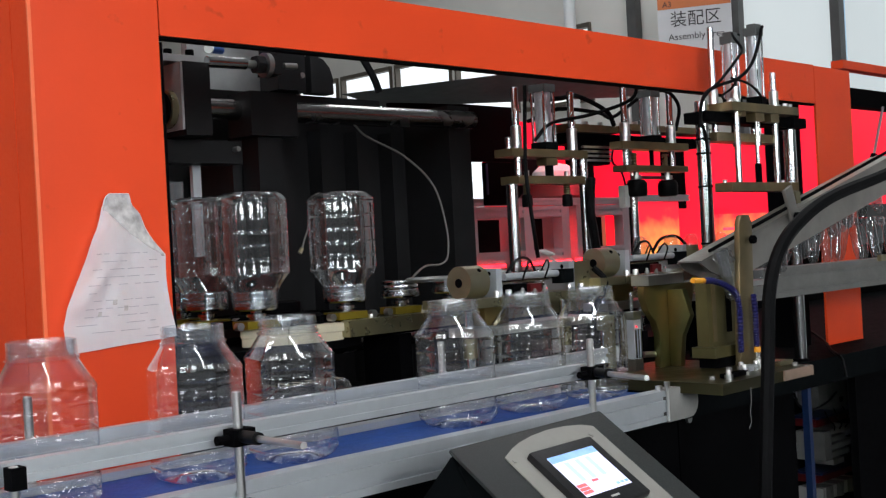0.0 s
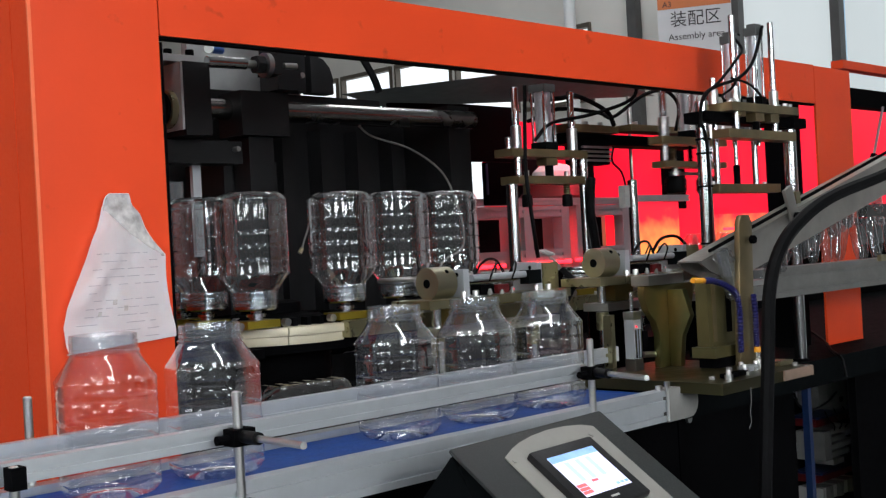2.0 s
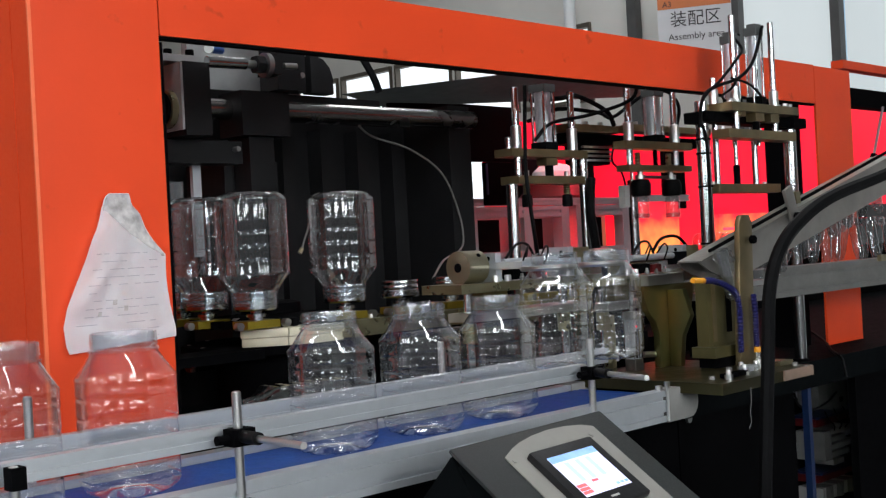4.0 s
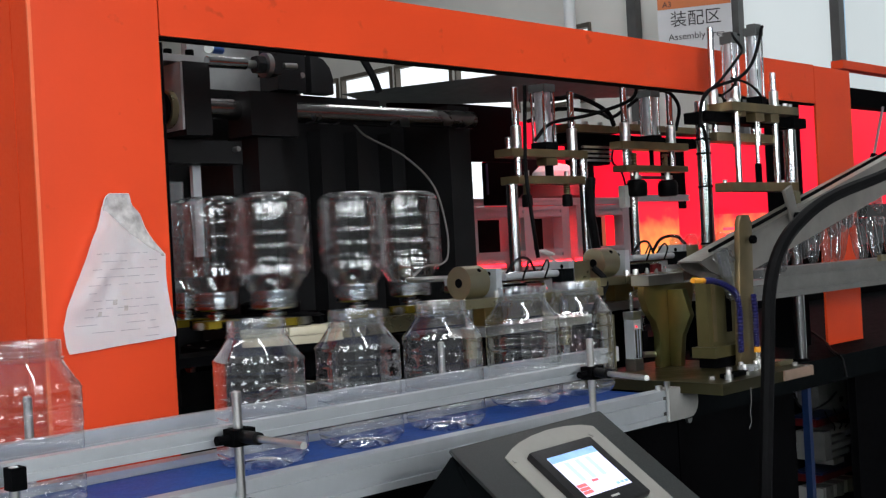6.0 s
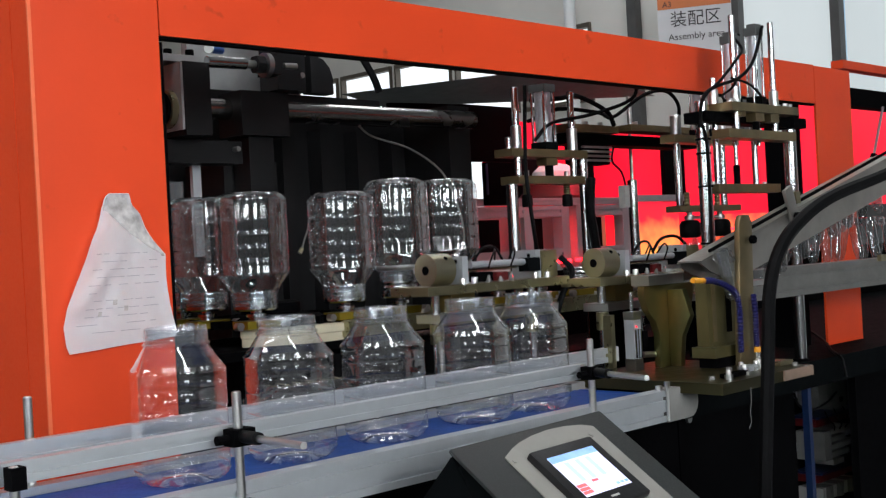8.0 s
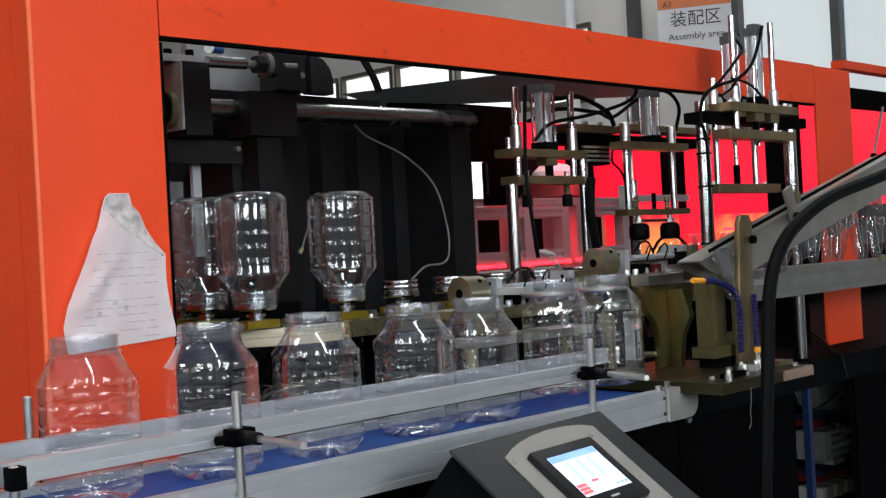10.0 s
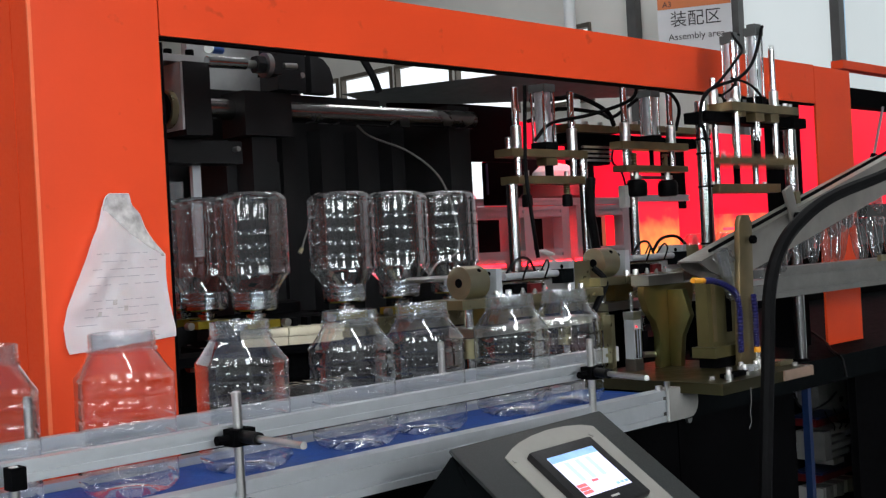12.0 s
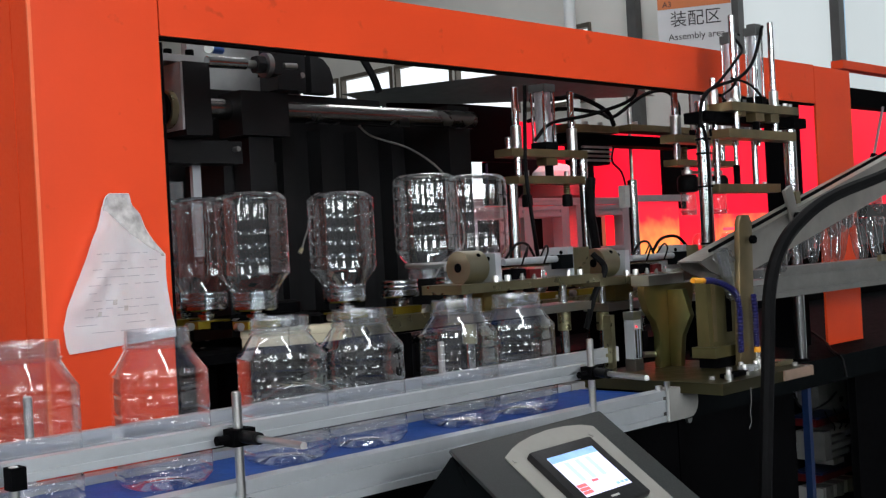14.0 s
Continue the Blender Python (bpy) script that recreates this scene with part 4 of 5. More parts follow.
    return made


PRESS_FRONT, PRESS_REAR = loader_station()
hose_run("air_hose", [(2.095, 1.345, BED), (2.095, 1.33, 1.10), (2.088, 1.318, 1.30), (2.084, 1.316, 1.44), (2.060, 1.312, 1.49), (2.068, 1.306, 1.535), (2.105, 1.298, 1.556), (2.176, 1.292, 1.575), (2.222, 1.288, 1.602), (2.258, 1.290, 1.640), (2.305, 1.300, 1.700)], 0.0038, "black rubber air hose up to the loader cylinders")
hose_run("air_hose", [(2.055, 1.312, 1.47), (2.062, 1.304, 1.528), (2.122, 1.296, 1.572), (2.190, 1.296, 1.621), (2.225, 1.306, 1.645), (2.240, 1.330, 1.672), (2.262, 1.350, 1.690)], 0.0032, "thin black rubber air hose arching over the loader")
hose_run("air_hose", [(2.145, 1.287, 1.574), (2.2105, 1.286, 1.5667), (2.262, 1.290, 1.548), (2.288, 1.300, 1.532)], 0.0028, "short black rubber air hose")
hose_run("air_hose", [(2.176, 1.292, 1.575), (2.165, 1.30, 1.555), (2.185, 1.335, 1.545), (2.225, 1.345, 1.532)], 0.0026, "short black rubber air hose")

# ---- swinging units on the line ----


def swing_unit(name, x, y, z, length, label):
    """Counterweight drum, bearing brackets and air cylinder on a plated plate with guide rods."""
    u = thing(name, (x, y, z), label, "actuator")
    bm = cyl((x, y, z), (x + 0.048, y, z), 0.0285, seg=32)
    part("drum", bm, DRUM, u, "zinc-plated drum", bevel=0.002)
    part("shaft_hole", cyl((x - 0.0012, y, z), (x + 0.0002, y, z), 0.008, seg=16), BLACK, u)
    part("set_screw", cyl((x + 0.03, y - 0.02, z + 0.0195), (x + 0.03, y - 0.0215, z + 0.021), 0.004, seg=8), BLACK, u)
    part("bracket", box(x + 0.062, x + 0.076, y - 0.03, y + 0.03, z - 0.027, z + 0.022), ALU, u, bevel=0.002)
    part("bracket_hole", cyl((x + 0.0615, y - 0.014, z + 0.013), (x + 0.0608, y - 0.014, z + 0.013), 0.004, seg=10), BLACK, u)
    part("bracket", box(x + length - 0.075, x + length - 0.06, y - 0.03, y + 0.03, z - 0.027, z + 0.026), ALU, u, bevel=0.002)
    part("bracket_hole", cyl((x + length - 0.0755, y - 0.014, z + 0.016), (x + length - 0.0762, y - 0.014, z + 0.016), 0.004, seg=10), BLACK, u)
    part("swing_shaft", cyl((x + 0.04, y, z), (x + length - 0.02, y, z), 0.007, seg=14), CHROME, u)
    part("air_cylinder", cyl((x + 0.09, y - 0.022, z + 0.005), (x + 0.10 + length * 0.46, y - 0.022, z + 0.005), 0.0062, seg=16), ALU, u)
    for dx, h in ((0.118, 0.012), (0.150, 0.009), (0.178, 0.013)):
        part("fitting", lathe([(0.0005, h), (0.0024, h), (0.0030, h - 0.002), (0.0030, h * 0.55), (0.0046, h * 0.5), (0.0046, 0.0)], (x + dx, y - 0.040, z - 0.0275), 10), RAIL_DULL, u)
    for k in range(2):
        part("thin_hose", tube([(x + 0.118 + 0.06 * k, y - 0.040, z - 0.002), (x + 0.125 + 0.06 * k, y - 0.045, z + 0.020), (x + 0.16 + 0.05 * k, y - 0.02, z + 0.030), (x + 0.20 + 0.04 * k, y + 0.02, z + 0.010)], 0.0018, seg=6), BLACK_RUBBER, u)
    part("cylinder_head", box(x + 0.10 + length * 0.4, x + 0.135 + length * 0.4, y - 0.034, y - 0.010, z - 0.014, z + 0.012), DARKGREY, u, bevel=0.003)
    part("valve_block", box(x + 0.10, x + 0.135, y - 0.035, y - 0.01, z - 0.026, z - 0.008), BLACK, u, bevel=0.002)
    part("valve_block", box(x + 0.145, x + 0.175, y - 0.035, y - 0.01, z - 0.026, z - 0.01), REDPLASTIC, u, bevel=0.002)
    part("end_block", box(x + length - 0.045, x + length, y - 0.02, y + 0.035, z - 0.027, z + 0.024), BRASS, u, bevel=0.003)
    part("plate", box(x - 0.04, x + length + 0.005, y - 0.045, y + 0.05, z - 0.043, z - 0.0275), BRASS, u, bevel=0.002)
    for dx in (0.055, 0.085, length - 0.085, length - 0.05):
        bolts([(x + dx, y - 0.036, z - 0.0275)], 0.006, 0.011, u, STEEL)
    for dx in (0.02, length - 0.06):
        upright_rod(x + dx, y, BED, z - 0.043, 0.0085, u, CHROME)
        part("sleeve", lathe([(0.009, 0), (0.0125, 0), (0.0125, 0.034), (0.009, 0.034)], (x + dx, y, z - 0.13), 16), BRASS, u)
    part("lower_plate", box(x, x + length - 0.01, y - 0.03, y + 0.03, z - 0.093, z - 0.078), STEEL, u, bevel=0.002)
    part("spacer", box(x + 0.05, x + 0.11, y - 0.01, y + 0.03, z - 0.077, z - 0.0435), IRIDESCENT, u, bevel=0.002)
    part("indicator", cyl((x + 0.185, y - 0.036, z - 0.02), (x + 0.185, y - 0.038, z - 0.02), 0.0018, seg=8), LED_RED, u)
    bm = tube([(x + 0.10, y - 0.02, z + 0.012), (x + 0.13, y - 0.02, z + 0.035), (x + 0.17, y - 0.01, z + 0.034), (x + 0.20, y, z + 0.012)], 0.0025)
    part("air_hose", bm, BLACK_RUBBER, u)
    part("hose_bundle", tube([(x + length + 0.01, y - 0.02, z + 0.01), (x + length + 0.02, y - 0.04, z - 0.02), (x + length - 0.005, y - 0.03, z - 0.07), (x + length - 0.02, y - 0.02, z - 0.13)], 0.006), BLACK_RUBBER, u)
    return u


AX, AY, AZ, REACH = 1.409, 1.39, 1.190, 0.14
UNIT = swing_unit("take_out_unit", AX, AY, AZ, 0.335, "zinc-plated swinging take-out unit that turns jars over")
swing_unit("preform_swing_unit", 1.781, 1.39, 1.207, 0.335, "zinc-plated swinging unit for the preforms")


def gripper_arms():
    made = []
    for x in (1.480, 1.614):
        a = part("gripper_arm", box(x - 0.012, x + 0.012, AY + 0.006, AY + REACH - 0.046, AZ - 0.006, AZ + 0.006), ALU, UNIT, "aluminium gripper arm", bevel=0.002)
        for k in (-1, 1):
            bm = bmesh.new()
            pts = []
            for i in range(7):
                w = radians(-100 + i * 33)
                pts.append((x + k * 0.043 * math.cos(w), AY + REACH + 0.043 * math.sin(w), AZ + 0.006))
            part("finger", tube(pts, 0.0045, bm, seg=6, steps=3), STEEL, a)
        made.append(a)
    return made


ARMS = gripper_arms()

# ---- mandrel line ----


def mandrel_line():
    c = thing("mandrel_wheel", (1.26, 1.72, BED), "cream-rimmed chain wheel on a black drum", "wheel")
    part("drum", cyl((1.27, 1.74, BED), (1.27, 1.74, 1.10), 0.105, seg=40), BLACK, c)
    def arc(a0, a1, r0, r1):
        steps = [radians(a0 + (a1 - a0) * i / 14) for i in range(15)]
        return [(1.27 + r1 * math.cos(a), 1.74 + r1 * math.sin(a)) for a in steps] + [(1.27 + r0 * math.cos(a), 1.74 + r0 * math.sin(a)) for a in steps[::-1]]
    part("under_rim", prism(arc(0, 359.9, 0.09, 0.165), "z", 1.086, 1.10), BLACK, c)
    for a0, a1 in ((216, 243), (243.4, 282)):
        part("rim_segment", prism(arc(a0, a1, 0.10, 0.168), "z", 1.101, 1.116), CREAM, c, "cream plastic rim segment", bevel=0.0015)
        part("rim_segment", prism(arc(a0, a1, 0.10, 0.174), "z", 1.1165, 1.131), CREAM, c, "cream plastic rim segment", bevel=0.0015)
    bm = bmesh.new()
    for i in range(36):
        a = i * math.tau / 36
        box(-0.004, 0.004, -0.012, 0.012, 1.131, 1.145, bm, Matrix.Translation((1.27 + 0.135 * math.cos(a), 1.74 + 0.135 * math.sin(a), 0)) @ Matrix.Rotation(a + math.pi / 2, 4, "Z"))
    part("sprocket_teeth", bm, BLACK, c)
    part("hub", lathe([(0.001, 1.15), (0.05, 1.15), (0.09, 1.145), (0.115, 1.131)], (1.27, 1.74, 0), 40), BLACK, c)
    part("top_cap", lathe([(0.001, 1.172), (0.045, 1.172), (0.055, 1.168), (0.055, 1.15)], (1.27, 1.74, 0), 36), BLACK, c)
    for i in range(10):
        a = i * math.tau / 10
        bolts([(1.27 + 0.15 * math.cos(a), 1.74 + 0.15 * math.sin(a), 1.0935)], 0.004, 0.007, c, STEEL)
    g = thing("chain_guide", (1.7, 1.58, BED), "olive plated guide rail along the mandrel chain", "guide rail")
    part("guide_bar", box(1.30, 2.6, 1.555, 1.575, 1.105, 1.134), BRASS, g, bevel=0.002)
    part("guide_bar", box(1.30, 2.6, 1.645, 1.665, 1.105, 1.134), BRASS, g, bevel=0.002)
    part("guide_floor", box(1.30, 2.6, 1.5755, 1.6445, 1.10, 1.106), BLACK, g)
    for x in (1.42, 1.75, 2.1, 2.5):
        part("support", box(x, x + 0.03, 1.56, 1.66, BED, 1.0995), BLACK, g, bevel=0.002)
    bolts([(1.36 + i * 0.13, 1.565, 1.134) for i in range(9)], 0.005, 0.007, g, STEEL)
    g2 = thing("chain_cover", (1.05, 1.6, BED), "black cover plate beside the chain wheel", "cover plate")
    part("plate", box(0.90, 1.10, 1.53, 1.62, 1.09, 1.105), BLACK, g2, bevel=0.003)
    part("support", box(0.92, 0.95, 1.56, 1.60, BED, 1.0895), BLACK, g2)


mandrel_line()


def mandrel():
    """Jar holder on the chain: plated foot, chrome spindle and seat."""
    m = thing("jar_mandrel", (0, 0, 0), "chrome jar mandrel on a zinc-plated chain foot", "mandrel", "mandrels on the chain")
    part("foot", box(-0.033, 0.033, -0.022, 0.022, 1.134, 1.147), YELLOW_ZINC, m, bevel=0.002)
    part("spindle", lathe([(0.012, 1.147), (0.012, 1.152), (0.017, 1.153), (0.017, 1.158), (0.010, 1.160), (0.010, 1.166)], seg=20), CHROME, m)
    part("seat", lathe([(0.010, 1.164), (0.034, 1.164), (0.038, 1.167), (0.038, 1.173), (0.036, 1.174), (0.036, 1.177), (0.0345, 1.1785), (0.0335, 1.1795), (0.0348, 1.182), (0.0348, 1.186), (0.0335, 1.188), (0.0340, 1.190), (0.0345, 1.193), (0.0335, 1.196), (0.001, 1.1965)], seg=32), CHROME, m)
    for k in (-1, 1):
        part("chain_roller", cyl((k * 0.048, -0.024, 1.140), (k * 0.048, -0.012, 1.140), 0.0068, seg=14), STEEL, m)
    return m


MANDREL = mandrel()

# ---- jars ----
JAR_H = 0.190


def six_sided(a):
    """Radius of a rounded hexagon whose flats bulge a little; 1 at the middle of a flat."""
    total = sum(max(0.0, math.cos(a - k * math.pi / 3)) ** 22 for k in range(6))
    return 0.86 * total ** (-1 / 22) + 0.14


def jar_section(a, z):
    """Six flats on the body, round at the neck and the foot."""
    w = min(1.0, max(0.0, (0.1665 - z) / 0.028)) * min(1.0, max(0.0, (z - 0.002) / 0.012))
    return 1.0 + (six_sided(a) - 1.0) * w


def jar_mesh():
    j = thing("jar", (0, 0, 0), "clear ribbed six-sided plastic jar with a wide open neck", "jar", "jars on the line")
    prof = [(0.001, 0.007), (0.022, 0.006), (0.034, 0.0), (0.045, 0.0008), (0.0520, 0.0055), (0.0540, 0.011), (0.0543, 0.0135)]
    for c in (0.0185, 0.0425, 0.0665, 0.0905, 0.1145):      # shallow grooves with long rounded lips
        for dz in (-6.0, -4.6, -4.0, -3.4, -2.8, -2.2, -1.6, -1.0, -0.3, 0.3, 1.0, 1.6, 2.2, 2.8, 3.4, 4.0, 4.6, 6.0):
            lip = max(0.0, 4.0 - abs(dz))
            prof.append((0.0546 - 0.001 * min(lip * lip / 18, 0.75), c + 0.001 * dz))
    prof += [(0.0545, 0.1330), (0.0549, 0.1345), (0.0550, 0.1365), (0.0543, 0.1388), (0.0532, 0.1405), (0.0495, 0.1474), (0.0450, 0.1560), (0.0405, 0.1645), (0.0388, 0.1668), (0.0385, 0.1675)]
    part("body", lathe(prof, seg=72, wave=jar_section), PET, j)
    neck = [(0.0385, 0.1675), (0.0412, 0.1680), (0.0412, 0.1705), (0.0385, 0.1712), (0.0385, 0.174), (0.0397, 0.1752), (0.0385, 0.1766), (0.0385, 0.179),
            (0.0397, 0.1802), (0.0385, 0.1816), (0.0385, 0.1826), (0.0385, 0.1872), (0.0385, 0.1884), (0.0382, 0.1896), (0.0376, 0.190), (0.0366, 0.190), (0.0362, 0.1898), (0.0358, 0.188), (0.0358, 0.168)]
    part("neck", lathe(neck, seg=48), PET_NECK, j, "thick threaded neck")
    return j


JAR = jar_mesh()
BELT_Z = 0.982


def lying_jar():
    j = copy_thing(JAR, Matrix.Translation((1.185, 1.44, BED + 0.0565)) @ Matrix.Rotation(radians(-4), 4, "Z") @ Matrix.Rotation(radians(-90), 4, "Y"))
    tagged(j, "clear ribbed plastic jar fallen on its side on the machine bed", "jar", "jars on the line")
    j.name = "jar"


lying_jar()

# ---- conveyor ----


def conveyor():
    c = thing("belt_conveyor", (1.0, 1.25, 0.0), "aluminium belt conveyor with a blue belt", "conveyor")
    part("near_profile", extrusion(1.135, 1.16, 0.940, 0.992, -0.9, 1.632, 2), ALU, c)
    part("far_profile", extrusion(1.34, 1.365, 0.940, 0.992, -0.9, 1.632, 2), ALU, c)
    part("belt", box(-0.9, 1.64, 1.163, 1.337, 0.974, BELT_Z), BELT, c, "blue belt")
    part("belt_return", box(-0.9, 1.64, 1.163, 1.337, 0.946, 0.951), BELT, c)
    part("slider_bed", box(-0.9, 1.63, 1.163, 1.337, 0.953, 0.973), ALU, c)
    part("end_roller", cyl((1.655, 1.163, 0.964), (1.655, 1.337, 0.964), 0.018, seg=24), BELT, c)
    for y0, y1 in ((1.133, 1.161), (1.339, 1.367)):
        pts = [(1.6335, 0.938), (1.70, 0.938)] + [(1.70 + 0.026 * math.sin(radians(a)), 0.966 - 0.028 * math.cos(radians(a))) for a in range(20, 180, 20)] + [(1.70, 0.994), (1.6335, 0.994)]
        part("end_plate", prism(pts, "y", y0, y1), ENDGREY, c, "grey end bearing plate", bevel=0.002)
    part("tension_bolt", cyl((1.629, 1.13, 0.942), (1.629, 1.13, 1.004), 0.0028, seg=10), STEEL, c)
    part("bolt_head", cyl((1.629, 1.13, 0.999), (1.629, 1.13, 1.008), 0.005, seg=6), STEEL, c)
    part("bolt_head", cyl((1.629, 1.147, 0.992), (1.629, 1.147, 1.0), 0.006, seg=6), STEEL, c)
    for x in (-0.6, 0.5, 1.3):
        for y in (1.15, 1.335):
            part("leg", box(x, x + 0.04, y, y + 0.03, 0.0, 0.939), ALU, c, bevel=0.002)


conveyor()


def rail_with_posts(y, z0, z1, x1, posts, side, label):
    r = thing("guide_rail", (0.9, y, z0), label, "guide rail", "guide rails of the conveyor")
    part("rail", extrusion(y - 0.008, y + 0.008, z0, z1, -0.9, x1, 1), ALU, r)
    part("rail_end", box(x1 + 0.0005, x1 + 0.014, y - 0.008, y + 0.008, z0, z1), GREYPLASTIC, r, bevel=0.002)
    for x, far in posts:
        yy = y + side * 0.026
        upright_rod(x, yy, 0.945, 1.098 if far is not None else 1.056, 0.0055, r, STEEL, "post")
        if far is None:
            part("clamp", box(x - 0.006, x + 0.010, yy - 0.008, yy + 0.010, z0 - 0.002, z0 + 0.021), BLACK, r, bevel=0.003)
            continue
        part("clamp", box(x - 0.014, x + 0.016, yy - 0.012, yy + 0.010, z0 + 0.001, z0 + 0.021), BLACK, r, bevel=0.004)
        part("clamp_knob", cyl((x - 0.030, yy, z0 + 0.010), (x - 0.014, yy, z0 + 0.010), 0.006, seg=6), BLACK, r)
        part("clamp_bracket", box(x - 0.01, x + 0.012, yy - 0.010, yy + 0.008, 0.950, 0.972), BLACK, r, bevel=0.003)
        if far:
            part("cross_rod", cyl((x, yy - 0.008, z0 + 0.012), (x + far, y - 0.195, z0 + 0.020), 0.004, seg=14), STEEL, r)
            part("rod_sleeve", cyl((x, yy - 0.008, z0 + 0.012), (x + far * 0.3, yy - 0.055, z0 + 0.0145), 0.0075, seg=14), BLACK_RUBBER, r)
    return r


rail_with_posts(1.16, 1.034, 1.057, 1.43, ((0.772, -0.035), (1.433, -0.09), (0.3, 0), (0.503, None)), -1, "near aluminium guide rail clamped on thin steel posts")
rail_with_posts(1.34, 1.022, 1.049, 1.755, ((0.628, 0), (1.335, 0), (0.1, 0)), 1, "far aluminium guide rail clamped on thin steel posts")

# ---- brackets, plate and chute at the loading side ----


def coil(points, r):
    """A ribbed hose: a tube whose thickness swells at short steps."""
    bm = tube(points, r, seg=8, steps=12)
    n = len(bm.verts) // 8
    bm.verts.ensure_lookup_table()
    for i in range(n):
        ring = [bm.verts[i * 8 + k] for k in range(8)]
        c = sum((v.co for v in ring), Vector()) / 8
        for v in ring:
            v.co = c + (v.co - c) * (1.12 if i % 2 else 0.80)
    return bm


def loading_plate():
    t = thing("base_plate", (1.87, 1.2, 0.985), "thick zinc-plated base plate overhanging the machine bed", "base plate")
    part("plate", box(1.672, 1.975, 1.05, 1.37, 0.983, 1.002), DARK_ZINC, t, bevel=0.002)
    # pinkish light on the plate's front edge, put in as a coloured strip
    part("lit_edge_strip", box(1.87, 1.974, 1.046, 1.0495, 0.984, 1.0015), LIT_EDGE, t, "front edge of the plate, lit pinkish", bevel=0.002)
    part("packing", box(1.70, 1.97, 1.325, 1.37, BED, 0.9825), BLACK, t)
    bolts([(1.72, 1.10, 1.002), (1.80, 1.08, 1.002), (1.86, 1.10, 1.002), (1.95, 1.07, 1.002), (1.96, 1.12, 1.002), (1.84, 1.14, 1.002)], 0.0055, 0.006, t, RAIL_DULL)
    part("slide_strip", box(1.735, 1.80, 1.078, 1.094, 1.0025, 1.010), BLACK, t, bevel=0.001)
    for x, y in ((1.728, 1.072), (1.812, 1.092), (1.845, 1.118), (1.872, 1.104), (1.905, 1.118)):
        part("set_bolt", lathe([(0.0005, 0.016), (0.004, 0.016), (0.0048, 0.014), (0.0048, 0.008), (0.0075, 0.0075), (0.0075, 0.0)], (x, y, 1.0025), 12), STEEL, t)
    part("toe_clamp", box(1.835, 1.868, 1.098, 1.116, 1.0025, 1.012), ALU, t, bevel=0.002)
    part("toe_clamp", box(1.925, 1.972, 1.085, 1.118, 1.0025, 1.011), BRASS, t, bevel=0.002)
    k = thing("gusset_bracket", (1.9, 1.29, 1.002), "rainbow zinc-plated gusset bracket under a steel block", "bracket")
    out = [(1.794, 1.160), (1.957, 1.160), (1.960, 1.140), (1.952, 1.115), (1.930, 1.090), (1.912, 1.066), (1.908, 1.0025), (1.838, 1.0025), (1.838, 1.066), (1.828, 1.090), (1.806, 1.112), (1.794, 1.138)]
    part("gusset", prism(out, "y", 1.285, 1.30), IRIDESCENT, k, bevel=0.002)
    part("rib", prism([(1.285, 1.0025), (1.285, 1.15), (1.25, 1.15), (1.235, 1.10), (1.255, 1.06), (1.262, 1.0025)], "x", 1.868, 1.883), IRIDESCENT, k, bevel=0.002)
    part("top_block", box(1.79, 1.905, 1.27, 1.31, 1.161, 1.180), STEEL, k, bevel=0.002)
    part("top_block", box(1.907, 1.935, 1.27, 1.31, 1.161, 1.188), CHROME, k, bevel=0.002)
    w = thing("tool_column", (1.9, 1.2, 1.002), "olive plated tool column with a slotted face", "column")
    part("foot_pad", box(1.86, 1.965, 1.175, 1.215, 1.003, 1.022), BLACK, w, bevel=0.003)
    part("foot_plate", box(1.845, 1.97, 1.17, 1.22, 1.0225, 1.042), OLIVE, w, bevel=0.002)
    part("column_block", box(1.858, 1.957, 1.19, 1.215, 1.0425, 1.168), OLIVE, w, bevel=0.003)
    part("slot", box(1.920, 1.936, 1.1875, 1.1905, 1.065, 1.14), BLACK, w)
    part("groove", box(1.872, 1.885, 1.1885, 1.1905, 1.05, 1.16), BRONZE, w)
    part("nozzle", cyl((1.750, 1.148, 1.171), (1.786, 1.148, 1.1688), 0.005, seg=12), YELLOWTIP, w, "orange hose fitting")
    b = thing("cylinder_stand", (1.76, 1.33, 1.002), "small air cylinder on a slim plated stand", "air cylinder")
    part("stand", box(1.736, 1.748, 1.322, 1.34, 1.0025, 1.11), BRASS, b, bevel=0.002)
    part("air_cylinder", box(1.780, 1.802, 1.302, 1.324, 1.024, 1.098), ALU, b, bevel=0.004)
    part("cylinder_cap", box(1.779, 1.803, 1.301, 1.325, 1.0025, 1.0235), STEEL, b, bevel=0.003)
    part("cylinder_cap", box(1.779, 1.803, 1.301, 1.325, 1.0985, 1.113), STEEL, b, bevel=0.003)
    for k in (1.783, 1.791, 1.799):
        part("cylinder_rib", box(k - 0.0015, k + 0.0015, 1.2995, 1.3015, 1.026, 1.08), CHROME, b)
    part("speed_valve", box(1.806, 1.82, 1.30, 1.318, 1.045, 1.075), BLACK, b, bevel=0.002)
    part("piston_rod", cyl((1.79, 1.313, 1.113), (1.79, 1.313, 1.15), 0.004, seg=12), CHROME, b)
    part("fitting", cyl((1.808, 1.305, 1.03), (1.84, 1.30, 1.028), 0.006, seg=10), STEEL, b)
    part("fitting", cyl((1.808, 1.305, 1.11), (1.835, 1.30, 1.108), 0.006, seg=10), STEEL, b)
    part("indicator", cyl((1.787, 1.3015, 1.085), (1.787, 1.3005, 1.085), 0.0018, seg=8), LED_RED, b)
